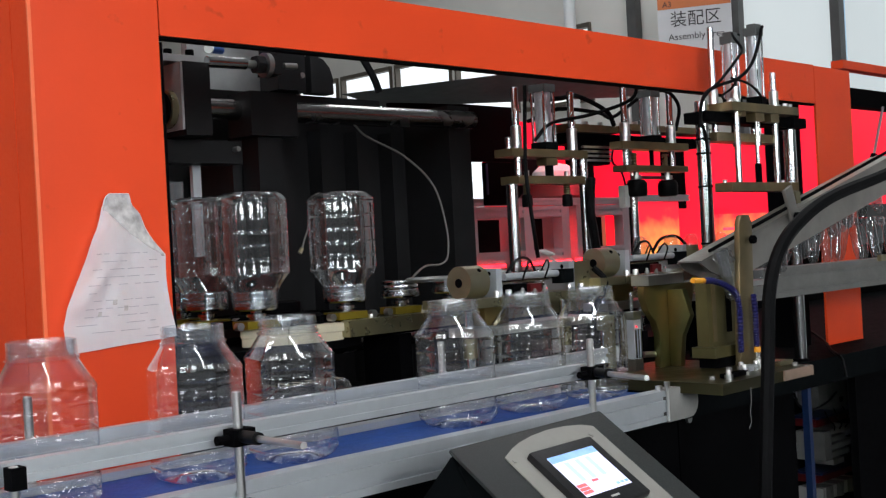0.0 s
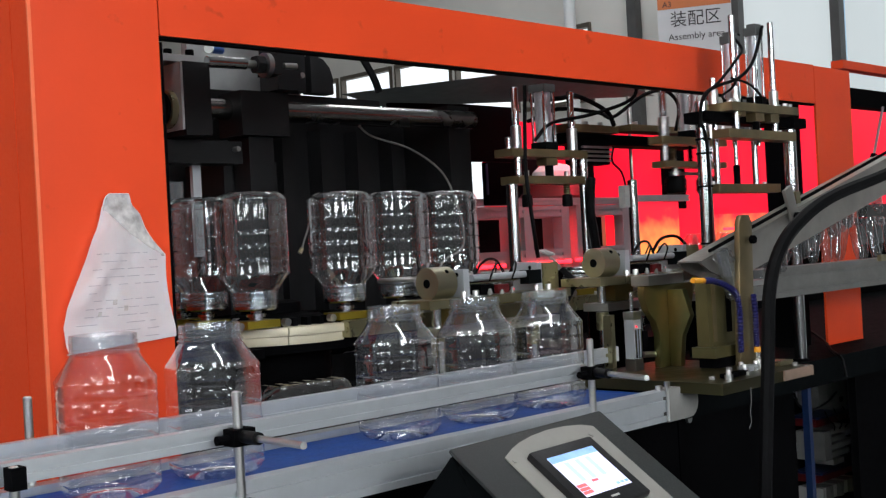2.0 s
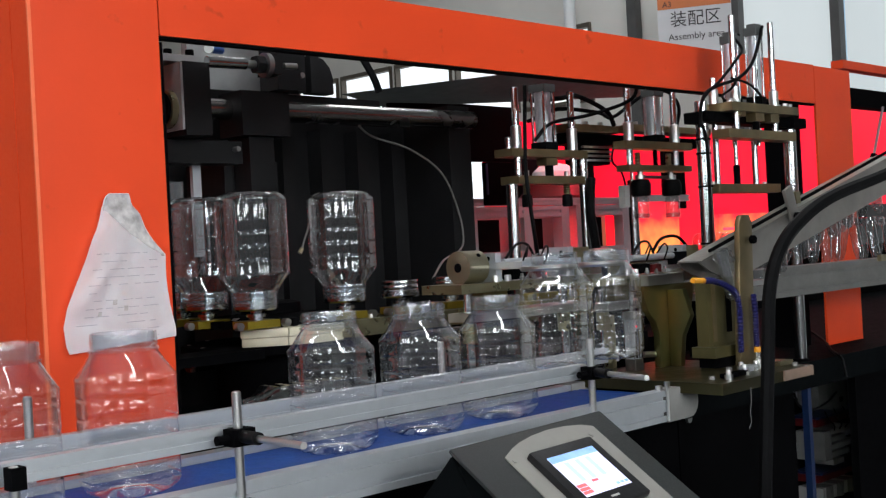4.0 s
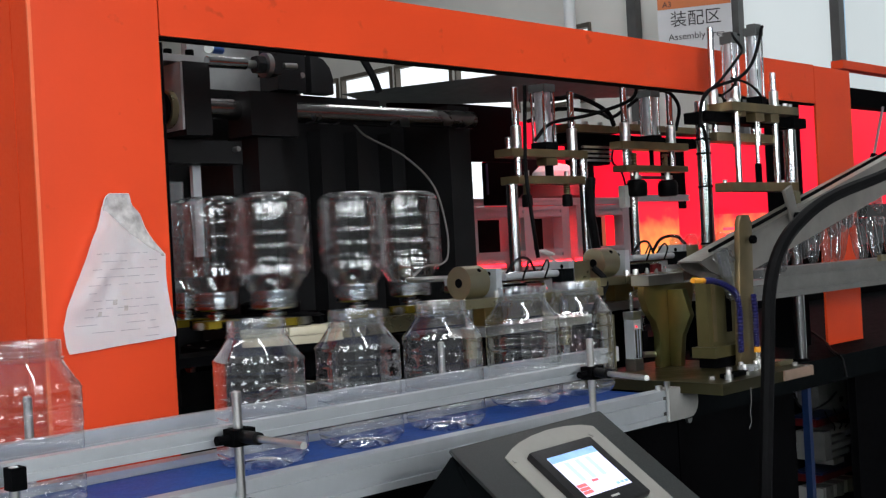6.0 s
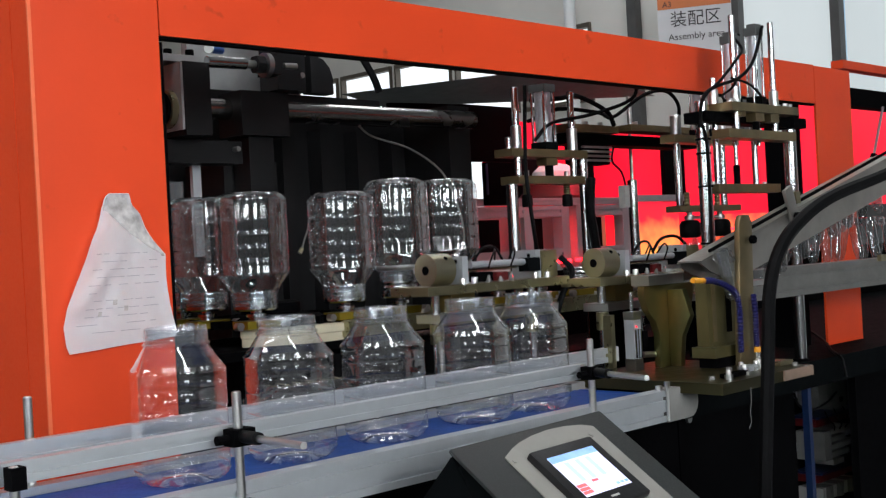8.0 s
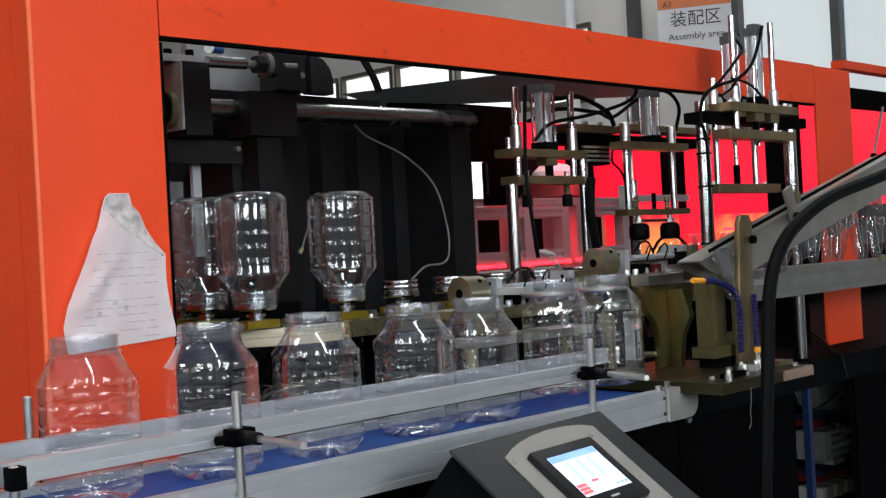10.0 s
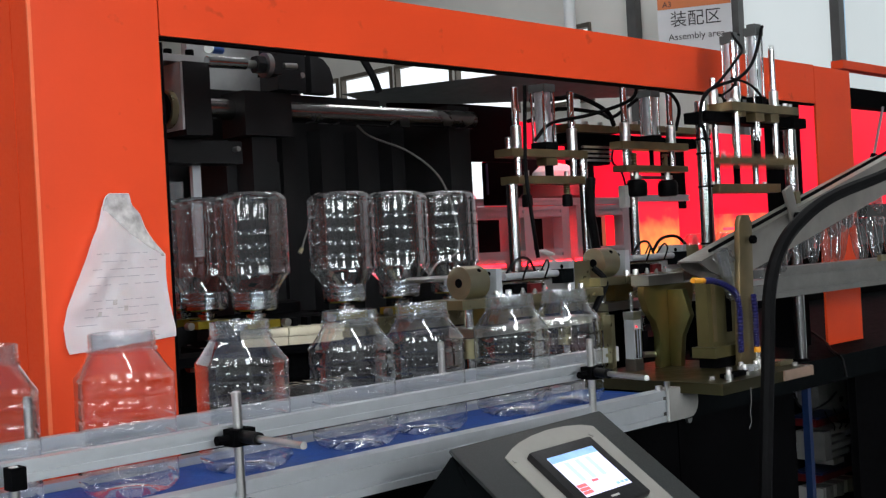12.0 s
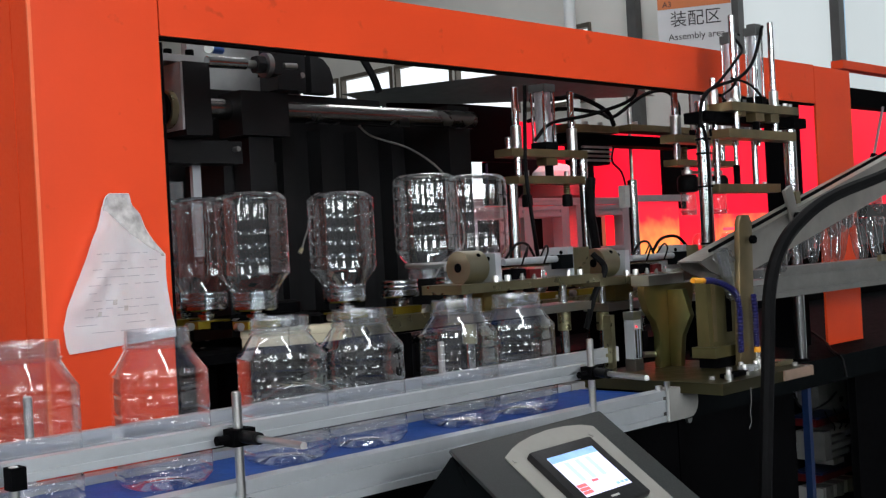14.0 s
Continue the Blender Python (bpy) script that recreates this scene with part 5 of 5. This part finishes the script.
    for x, pts, lab in ((1.845, [(1.786, 1.148, 1.1688), (1.819, 1.148, 1.166), (1.867, 1.148, 1.152), (1.8925, 1.1475, 1.1335), (1.898, 1.147, 1.097), (1.8945, 1.146, 1.055), (1.90, 1.15, 1.03)], "navy coiled air hose"),
                        (1.98, [(1.938, 1.14, 1.135), (1.941, 1.14, 1.095), (1.940, 1.14, 1.061), (1.941, 1.14, 1.036)], "short navy air hose with orange fitting")):
        h = thing("navy_hose", pts[0], lab, "hose")
        part("hose", coil(pts, 0.0056), NAVY, h)
        if x > 1.9:
            part("fitting", cyl((1.941, 1.14, 1.036), (1.941, 1.14, 1.026), 0.0065, seg=10), YELLOWTIP, h)
            part("fitting_screw", cyl((1.941, 1.14, 1.026), (1.941, 1.14, 1.0), 0.005, seg=10), CHROME, h)


loading_plate()


def preform_chute():
    c = thing("preform_chute", (2.2, 1.2, 1.002), "sloping steel preform chute on bronze upright bars", "chute")

    # side plates and top rod
    for y, name in ((1.195, "near_plate"), (1.245, "far_plate")):
        pts = [(1.851, 1.198), (2.72, 1.420), (2.72, 1.341), (2.1065, 1.1934), (1.986, 1.166), (1.945, 1.1617), (1.885, 1.181)]
        part(name, prism(pts, "y", y, y + 0.004), STEEL_DULL, c)
    part("top_rod", cyl((1.875, 1.19, 1.220), (2.74, 1.19, 1.4445), 0.0035, seg=10), BLACK, c)
    part("top_cap", box(0, 0.86, 1.196, 1.248, -0.003, 0.0, None, Matrix.Translation((1.855, 0, 1.2025)) @ Matrix.Rotation(radians(-14.3), 4, "Y")), STEEL_DULL, c)
    pts = [(-0.016, -0.04), (0.016, -0.04), (0.016, 0.04), (-0.016, 0.04)]
    bm = prism(pts, "y", 1.182, 1.190)
    bmesh.ops.transform(bm, matrix=Matrix.Translation((2.182, 0, 1.30)) @ Matrix.Rotation(radians(-22), 4, "Y"), verts=bm.verts)
    part("bracket", bm, STEEL_DULL, c, bevel=0.002)
    part("knob", cyl((2.19, 1.182, 1.278), (2.19, 1.174, 1.278), 0.009, seg=14), BLACK, c)
    part("knob", cyl((1.957, 1.150, 1.237), (1.957, 1.142, 1.237), 0.008, seg=14), BLACK, c)
    part("yellow_tag", box(2.205, 2.222, 1.186, 1.192, 1.305, 1.33), BRASS, c)
    # uprights
    for x, y, top, m in ((1.922, 1.152, 1.284, BRONZE), (1.985, 1.2545, 1.19, BRONZE)):
        pts = [(x - 0.021, 1.0025), (x + 0.031, 1.0025), (x + 0.045, top - 0.014), (x + 0.036, top), (x + 0.009, top), (x, top - 0.014)]
        part("upright", prism(pts, "y", y, y + 0.012), m, c, bevel=0.002)
    part("cross_bar", box(1.95, 2.03, 1.165, 1.245, 1.148, 1.158), STEEL, c, bevel=0.002)
    # long support profile below
    part("support_profile", extrusion(1.255, 1.295, 1.108, 1.172, 2.08, 3.3, 2), RAIL_DULL, c)
    part("profile_nut", box(2.71, 2.74, 1.245, 1.255, 1.165, 1.18), BRASS, c)
    part("support_leg", box(3.18, 3.22, 1.255, 1.295, 0.0, 1.1075), ALU, c, bevel=0.002)


STEEL_DULL = mat("dull_sheet_steel", (0.42, 0.40, 0.365), 0.34, 0.85, scale=14, vary=0.12, bump=0.05)
preform_chute()


def preforms():
    """Preforms that hang by their neck rings in the chute."""
    p = thing("preform", (0, 0, 0), "clear plastic preform hanging in the chute", "preform", "preforms in the chute")
    part("tube", lathe([(0.001, -0.085), (0.006, -0.083), (0.010, -0.077), (0.0115, -0.065), (0.0125, 0.0)], seg=18), PET_FORM, p)
    part("neck", lathe([(0.0125, 0.0), (0.017, 0.0), (0.017, 0.003), (0.0145, 0.0035), (0.0145, 0.016), (0.0125, 0.016), (0.0118, 0.001)], seg=18), PET_FORM, p)
    rnd = random.Random(7)
    at = []
    for i in range(20):
        s = i * 0.033
        at.append(pose(2.06 + s * 0.97, 1.223, 1.214 + s * 0.250, rnd.uniform(-4, 4), -16 + rnd.uniform(-7, 7), rnd.uniform(0, 90)))
    p.matrix_basis = at[0]
    for m in at[1:]:
        copy_thing(p, m)
    for m in (pose(1.885, 1.17, 1.205, 0, -20, 0), pose(1.903, 1.172, 1.20, 0, -22, 0)):
        copy_thing(p, m)
    for i in range(9):      # loose ones that lie across the support profile behind
        m = pose(2.46 + i * 0.045, 1.278, 1.255, rnd.uniform(-8, 8), rnd.uniform(-14, 14), rnd.uniform(0, 90))
        tagged(copy_thing(p, m), "clear plastic preform standing on the support profile", "preform", "preforms in the chute")


preforms()
hose_run("black_hose", [(3.0, 1.02, 1.48), (2.60, 1.0, 1.425), (2.217, 1.0, 1.350), (1.985, 1.0, 1.306), (1.86, 1.0, 1.262), (1.79, 1.0, 1.215), (1.752, 1.0, 1.15), (1.737, 1.0, 1.05),
                        (1.715, 1.0, 0.90), (1.70, 1.0, 0.78), (1.69, 1.01, 0.4), (1.68, 1.02, 0.012)], 0.0115, "thick black rubber hose bending down to the floor")
thread = thing("loose_thread", (1.755, 1.047, 0.98), "thin pale string dangling from the base plate", "string")
part("string", tube([(1.755, 1.047, 0.986), (1.753, 1.046, 0.965), (1.748, 1.046, 0.945), (1.750, 1.046, 0.930), (1.742, 1.046, 0.918)], 0.0006, seg=6), CABGREY, thread)

# ---- control console ----


def control_console():
    o, u = Vector((0.981, 0.999, 1.009)), Vector((0.289, -0.005, 0.008)).normalized()
    h = Vector((u.y, -u.x, 0)).normalized()
    d = h * math.cos(radians(33)) - Vector((0, 0, 1)) * math.sin(radians(33))
    n = u.cross(-d).normalized()
    m = Matrix(((u.x, -d.x, n.x, o.x), (u.y, -d.y, n.y, o.y), (u.z, -d.z, n.z, o.z), (0, 0, 0, 1)))
    c = thing("control_console", (1.12, 0.9, 0.0), "dark grey sloping control console with a lit touch screen", "control console")

    def put(name, bm, material, label="", bevel=0.0, parent=None):
        bmesh.ops.transform(bm, matrix=m, verts=bm.verts)
        bmesh.ops.recalc_face_normals(bm, faces=bm.faces)
        return part(name, bm, material, parent or c, label, bevel)
    put("top_face", box(0.0, 0.289, -0.30, 0.0, -0.006, 0.0), CONSOLE, bevel=0.003)
    put("housing", box(0.004, 0.285, -0.296, -0.02, -0.10, -0.0065), DARKGREY, "black housing under the panel", bevel=0.003)
    arch = [(0.058, -0.28), (0.242, -0.28), (0.245, -0.026), (0.228, -0.0185), (0.200, -0.0135), (0.167, -0.0120), (0.132, -0.0150), (0.105, -0.0205), (0.084, -0.0275), (0.062, -0.038)]
    put("decal_panel", prism(arch, "z", 0.0005, 0.002), DECAL, "silver-grey decal panel")
    for x, y in ((0.070, -0.048), (0.226, -0.040)):
        put("panel_screw", cyl((x, y, 0.002), (x, y, 0.0035), 0.004, seg=12), DECAL)
    bez = put("screen_bezel", box(0.088, 0.206, -0.162, -0.050, 0.0022, 0.013), BEZEL, "black screen bezel", bevel=0.003)
    put("screen", box(0.103, 0.190, -0.141, -0.068, 0.0131, 0.0136), SCREEN, "lit touch screen", parent=bez)
    put("screen_bar", box(0.103, 0.190, -0.079, -0.068, 0.0137, 0.0139), SCREEN_BLUE, parent=bez)
    for x0, x1 in ((0.120, 0.128), (0.140, 0.148), (0.160, 0.168)):
        put("screen_column", box(x0, x1, -0.117, -0.082, 0.0137, 0.0139), SCREEN_PALE, parent=bez)
    for i in range(3):
        put("screen_row", box(0.1035, 0.121, -0.1255 - i * 0.006, -0.1205 - i * 0.006, 0.0137, 0.0139), SCREEN_RED, parent=bez)
    put("screen_row", box(0.134, 0.146, -0.1225, -0.1185, 0.0137, 0.0139), SCREEN_RED, parent=bez)
    for i in range(3):
        put("screen_button", box(0.166 + i * 0.008, 0.172 + i * 0.008, -0.137, -0.133, 0.0137, 0.0139), SCREEN_BLUE, parent=bez)
    put("maker_mark", box(0.139, 0.154, -0.152, -0.149, 0.0131, 0.0134), GREYPLASTIC, "small grey mark", parent=bez)
    part("rear_hood", prism([(0.9995, 1.000), (1.066, 0.93), (1.066, 0.80), (0.93, 0.80), (0.96, 0.93), (0.985, 0.985)], "x", 0.984, 1.262), DARKGREY, c, "black sloping rear hood", bevel=0.003)
    part("pedestal", box(1.05, 1.17, 0.83, 0.95, 0.0, 0.84), CONSOLE, c, bevel=0.004)
    part("foot", box(0.98, 1.24, 0.76, 1.02, 0.0, 0.03), CONSOLE, c, bevel=0.004)


control_console()


def preform_feed():
    """Feed gear behind the hose, on the bed."""
    f = thing("preform_feeder", (3.05, 1.70, BED), "grey preform feeder blocks and rods on the bed", "feeder")
    for x, w, z, m in ((3.00, 0.03, 1.10, RAIL_DULL), (3.05, 0.025, 1.06, GREYPLATE), (3.09, 0.04, 1.09, RAIL_DULL), (3.15, 0.03, 1.05, GREYPLATE)):
        part("feed_block", box(x, x + w, 1.69, 1.73, BED, z), m, f, bevel=0.003)
    for x in (3.04, 3.085, 3.14):
        upright_rod(x, 1.68, BED, 1.16, 0.006, f, CHROME, "feed_rod")
    c = thing("power_cable", (2.9, 1.6, BED), "thin black power cable lying over the bed edge", "cable")
    part("cable", tube([(3.05, 1.70, 1.00), (3.02, 1.66, 0.995), (2.95, 1.58, 0.98), (2.82, 1.46, 0.958), (2.68, 1.37, 0.951), (2.60, 1.315, 0.950), (2.585, 1.295, 0.94), (2.58, 1.285, 0.90)], 0.0035), BLACK_RUBBER, c)


preform_feed()


def cable_knots():
    """Pale cable bundle tied at the foot of the suction station."""
    k = thing("cable_bundle", (1.98, 1.68, 1.22), "pale tangled cable bundle tied to a chrome post", "cable")
    for i in range(4):
        a = i * 0.006
        part("cable", tube([(1.975 + a, 1.69, 1.235), (1.985, 1.675 - a, 1.225), (2.0 - a, 1.68, 1.215 + a), (2.015, 1.675, 1.205), (2.03 + a, 1.69, 1.19)], 0.0028, seg=6), GREYPLASTIC, k)


cable_knots()

# ---- motion: one cycle of the machine, repeated ----
CYCLE, END, BELT_SPEED = 5.5, 14.0, 0.0605
SLOTS = {-4: (1.02, 2.20), -3: (1.08, 2.10), -2: (1.14, 1.98), -1: (1.155, 1.858), 0: (1.135, 1.743), 1: (1.146, 1.612)}


def slot(k):
    if k >= 2:
        return (1.341 + 0.1345 * (k - 2), 1.612)
    return SLOTS.get(k, (1.0, 2.2 + 0.1 * (-4 - k)))


def between(rows, t):
    if t <= rows[0][0]:
        return rows[0][1]
    for (a, va), (b, vb) in zip(rows, rows[1:]):
        if t <= b:
            k = (t - a) / (b - a) if b > a else 1.0
            return tuple(p + (q - p) * k for p, q in zip(va, vb))
    return rows[-1][1]


def clip_rows(rows, build):
    """Rows (t, values) cut to the clip, with poses from build(values)."""
    inner = [(t, v) for t, v in rows if 0.02 < t < END - 0.02]
    full = [(0.0, between(rows, 0.0)), *inner, (END, between(rows, END))]
    return [(t, build(v)) for t, v in full]


def repeated(rows):
    return [(n * CYCLE + t, v) for n in range(-2, 4) for t, v in rows]


def axis_rows():
    """Phase and (forward slide, lift) of the take-out unit."""
    return [(1.60, (0.0, 0.0)), (2.02, (0.08, 0.0)), (2.38, (0.08, 0.0)), (2.52, (0.08, 0.026)), (2.88, (0.0, 0.026)), (4.05, (0.0, 0.026)),
            (4.40, (0.0, -0.018)), (4.60, (0.0, -0.018)), (4.88, (0.0, 0.0)), (5.2, (0.0, 0.0))]


def swing_rows():
    """Phase and angle of the gripper arms."""
    return [(3.02, (0,)), (3.22, (16,)), (3.40, (50,)), (3.58, (95,)), (3.78, (145,)), (3.98, (180,)), (4.60, (180,)), (4.66, (150,)), (4.72, (110,)), (4.79, (60,)), (4.88, (0,)), (5.2, (0,))]


def jar_rows(n, left, x_belt):
    """Path of a jar that is taken out in cycle n; left: the second jar of the pair; x_belt: its place on the belt at time 0."""
    last = 3 if left else 4
    rows = []
    for c in range(n - 2, n + 1):
        k = last - 2 * (n - c) - 2
        for ph, kk in ((0.13, k), (0.38, k + 1), (0.44, k + 1), (0.67, k + 2)):
            x, y = slot(kk)
            rows.append((c * CYCLE + ph, (x, y, 0.0, 0.0, 0.0)))
    x, y = slot(last)
    t0 = n * CYCLE
    ax, sw = axis_rows(), swing_rows()
    x_land = x_belt - BELT_SPEED * (t0 + 4.55)
    for ph in (2.02, 2.38, 2.52, 2.88, 3.02, 3.12, 3.22, 3.31, 3.40, 3.49, 3.58, 3.68, 3.78, 3.88, 3.98, 4.05, 4.40, 4.55):
        s, z = between(ax, ph)
        a = between(sw, ph)[0]
        k = min(1, max(0, (ph - 3.0) / 1.0))
        rows.append((t0 + ph, (x + (x_land - x) * k, s, z, a, 1.0)))
    for tt in (8.0, 12.0, 18.0, 26.0):
        if t0 + 4.6 < tt:
            rows.append((tt, (x_belt - BELT_SPEED * tt, 1.25, 0.0, 180.0, 2.0)))
    return rows


def jar_pose(v):
    x, y, z, a, stage = v
    flip = Matrix.Rotation(math.pi, 4, "X")
    if stage < 1:
        return Matrix.Translation((x, y, 1.172 + JAR_H)) @ flip
    if stage < 2:
        return Matrix.Translation((x, AY + y, AZ + z)) @ Matrix.Rotation(radians(a), 4, "X") @ Matrix.Translation((0, REACH, 0.172 - 0.0)) @ flip
    return Matrix.Translation((x, y, BELT_Z))


def move_jars():
    turn = random.Random(11)
    used = [JAR] + [copy_thing(JAR, Matrix.Identity(4)) for _ in range(15)]

    def next_jar():
        return used.pop()
    # jars already on the belt
    for x in (0.594, 0.791, 0.938, 1.251, 1.420, 1.588):
        j = next_jar()
        spin = Matrix.Rotation(radians(45 + turn.uniform(-4, 4)), 4, "Z")
        walk(j, [(0.0, Matrix.Translation((x, 1.25, BELT_Z)) @ spin), (END, Matrix.Translation((x - BELT_SPEED * END, 1.25, BELT_Z)) @ spin)])
        for c in curves_of(j):
            for k in c.keyframe_points:
                k.interpolation = "LINEAR"
    # jars that come down the line, pair by pair
    for n, left_x, right_x in ((0, 1.772, 1.911), (1, 2.106, 2.243), (2, 2.44, 2.575), (3, 2.77, 2.905), (4, 3.10, 3.235)):
        for left, xb in ((False, right_x), (True, left_x)):
            j = next_jar()
            lean = turn.uniform(-3, 3)
            rows = jar_rows(n, left, xb)
            stages = [(t, v) for t, v in rows]

            def spun(v):
                """The jar turns a little in the fingers as the arm swings over."""
                return Matrix.Rotation(radians(10 + lean + 35 * v[3] / 180), 4, "Z")
            keyed = []
            for t, v in stages:
                if 0.0 <= t <= END:
                    keyed.append((t, jar_pose(v) @ spun(v)))
            # start and end poses, within one stage
            for t, put in ((0.0, 0), (END, len(keyed))):
                before = [r for r in stages if r[0] <= t]
                after = [r for r in stages if r[0] > t]
                if not before:
                    v = after[0][1]
                elif not after:
                    v = before[-1][1]
                else:
                    (ta, va), (tb, vb) = before[-1], after[0]
                    if va[4] != vb[4]:
                        va = vb if vb[4] == 2.0 else va
                        if vb[4] == 2.0:
                            v = (xb - BELT_SPEED * t, 1.25, 0.0, 180.0, 2.0)
                        else:
                            v = va
                    else:
                        k = (t - ta) / (tb - ta)
                        v = tuple(p + (q - p) * k for p, q in zip(va, vb))
                row = (t, jar_pose(v) @ spun(v))
                if not any(abs(q[0] - t) < 0.02 for q in keyed):
                    keyed.append(row)
            keyed.sort(key=lambda r: r[0])
            walk(j, keyed)
            land = n * CYCLE + 4.5
            for c in curves_of(j):
                for k in c.keyframe_points:
                    if k.co.x >= frame(land):
                        k.interpolation = "LINEAR"


def curves_of(ob):
    keys = ob.animation_data
    return keys.action.layers[0].strips[0].channelbag(keys.action_slot).fcurves


def move_mandrels():
    made = [MANDREL] + [copy_thing(MANDREL, Matrix.Identity(4)) for _ in range(15)]
    for k0, m in zip(range(-8, 8), made):
        rows = []
        k = k0
        for c in range(0, 3):
            for ph, kk in ((0.13, k), (0.38, k + 1), (0.44, k + 1), (0.67, k + 2)):
                rows.append((c * CYCLE + ph, (*slot(kk), 0.0)))
            k += 2
        walk(m, clip_rows(rows, lambda v: Matrix.Translation((v[0], v[1], 0.0))))


def chain_preform():
    """Short dome-ended preform that stands on its open neck."""
    p = thing("preform", (0, 0, 0), "clear dome-ended preform standing on its neck by the chain", "preform", "preforms at the pick head")
    part("tube", lathe([(0.0185, 0.012), (0.0190, 0.030), (0.0186, 0.044), (0.0165, 0.055), (0.0120, 0.062), (0.006, 0.0652), (0.0005, 0.066)], seg=24), PET_FORM, p)
    part("neck", lathe([(0.0185, 0.012), (0.0225, 0.0115), (0.0225, 0.009), (0.0195, 0.0085), (0.0195, 0.0), (0.0175, 0.0), (0.0172, 0.011)], seg=24), PET_FORM, p)
    return p


def move_preforms():
    """Each pair waits in front, is lifted over to the chain by the pick head and rides away."""
    first = chain_preform()
    made = [first] + [copy_thing(first, Matrix.Identity(4)) for _ in range(7)]
    for n in range(-1, 3):
        for x in (2.410, 2.545):
            t0 = n * CYCLE
            rows = [(t0 - 2.1, (x + 0.50, 1.58, 1.19)), (t0 - 1.2, (x, 1.58, 1.19)), (t0 + 2.66, (x, 1.58, 1.19)), (t0 + 2.86, (x, 1.58, 1.30)), (t0 + 3.5, (x, 1.58, 1.30)),
                    (t0 + 4.1, (x, 1.73, 1.30)), (t0 + 4.22, (x, 1.73, 1.30)), (t0 + 4.40, (x, 1.73, 1.19))]
            for c in range(1, 4):
                rows += [(t0 + c * CYCLE + ph, (x + 0.269 * (c - 1) + 0.1345 * step, 1.73, 1.19)) for ph, step in ((0.13, 0), (0.38, 1), (0.44, 1), (0.67, 2))]
            walk(made.pop(), clip_rows(rows, lambda v: Matrix.Translation(v)))


def motions():
    move_jars()
    move_mandrels()
    move_preforms()
    # take-out unit and its arms
    walk(UNIT, clip_rows(repeated(axis_rows()), lambda v: Matrix.Translation((AX, AY + v[0], AZ + v[1]))))
    for a in ARMS:
        walk(a, clip_rows(repeated(swing_rows()), lambda v: Matrix.Rotation(radians(v[0]), 4, "X")))
    # pick head: forward, down, up, back
    walk(PICK, clip_rows(repeated([(1.70, (0.0,)), (2.12, (-0.15,)), (3.5, (-0.15,)), (4.1, (0.0,)), (4.9, (0.0,))]), lambda v: Matrix.Translation((2.5, 1.75 + v[0], 1.48))))
    walk(PICK_LIFT, clip_rows(repeated([(2.26, (0.0,)), (2.44, (-0.11,)), (2.66, (-0.11,)), (2.86, (0.0,)), (4.22, (0.0,)), (4.40, (-0.11,)), (4.50, (-0.11,)), (4.68, (0.0,)), (4.9, (0.0,))]), lambda v: Matrix.Translation((0, 0, v[0]))))
    # the two presses of the loader alternate
    walk(PRESS_FRONT, clip_rows(repeated([(-0.50, (0.112,)), (-0.30, (0.0,)), (0.90, (0.0,)), (1.10, (0.112,)), (4.8, (0.112,))]), lambda v: Matrix.Translation((2.284, 1.315, 1.34 + v[0]))))
    walk(PRESS_REAR, clip_rows(repeated([(-0.55, (0.0,)), (-0.35, (0.11,)), (0.72, (0.11,)), (0.95, (0.0,)), (4.8, (0.0,))]), lambda v: Matrix.Translation((2.2695, 1.36, 1.34 + v[0]))))
    # mould slide and the cable on it
    rows = repeated([(-0.6, (0.0,)), (0.55, (0.0,)), (1.3, (1.0,)), (3.9, (1.0,)), (4.6, (0.0,))])
    walk(SLIDE, clip_rows(rows, lambda v: Matrix.Translation((1.405 - 0.022 * v[0], 1.93, 1.5))))
    walk(CABLE, clip_rows(rows, lambda v: Matrix.Translation((1.75 + 0.012 * v[0], 1.97, 1.55)) @ Matrix.Rotation(radians(-9 * v[0]), 4, "Y")))


motions()
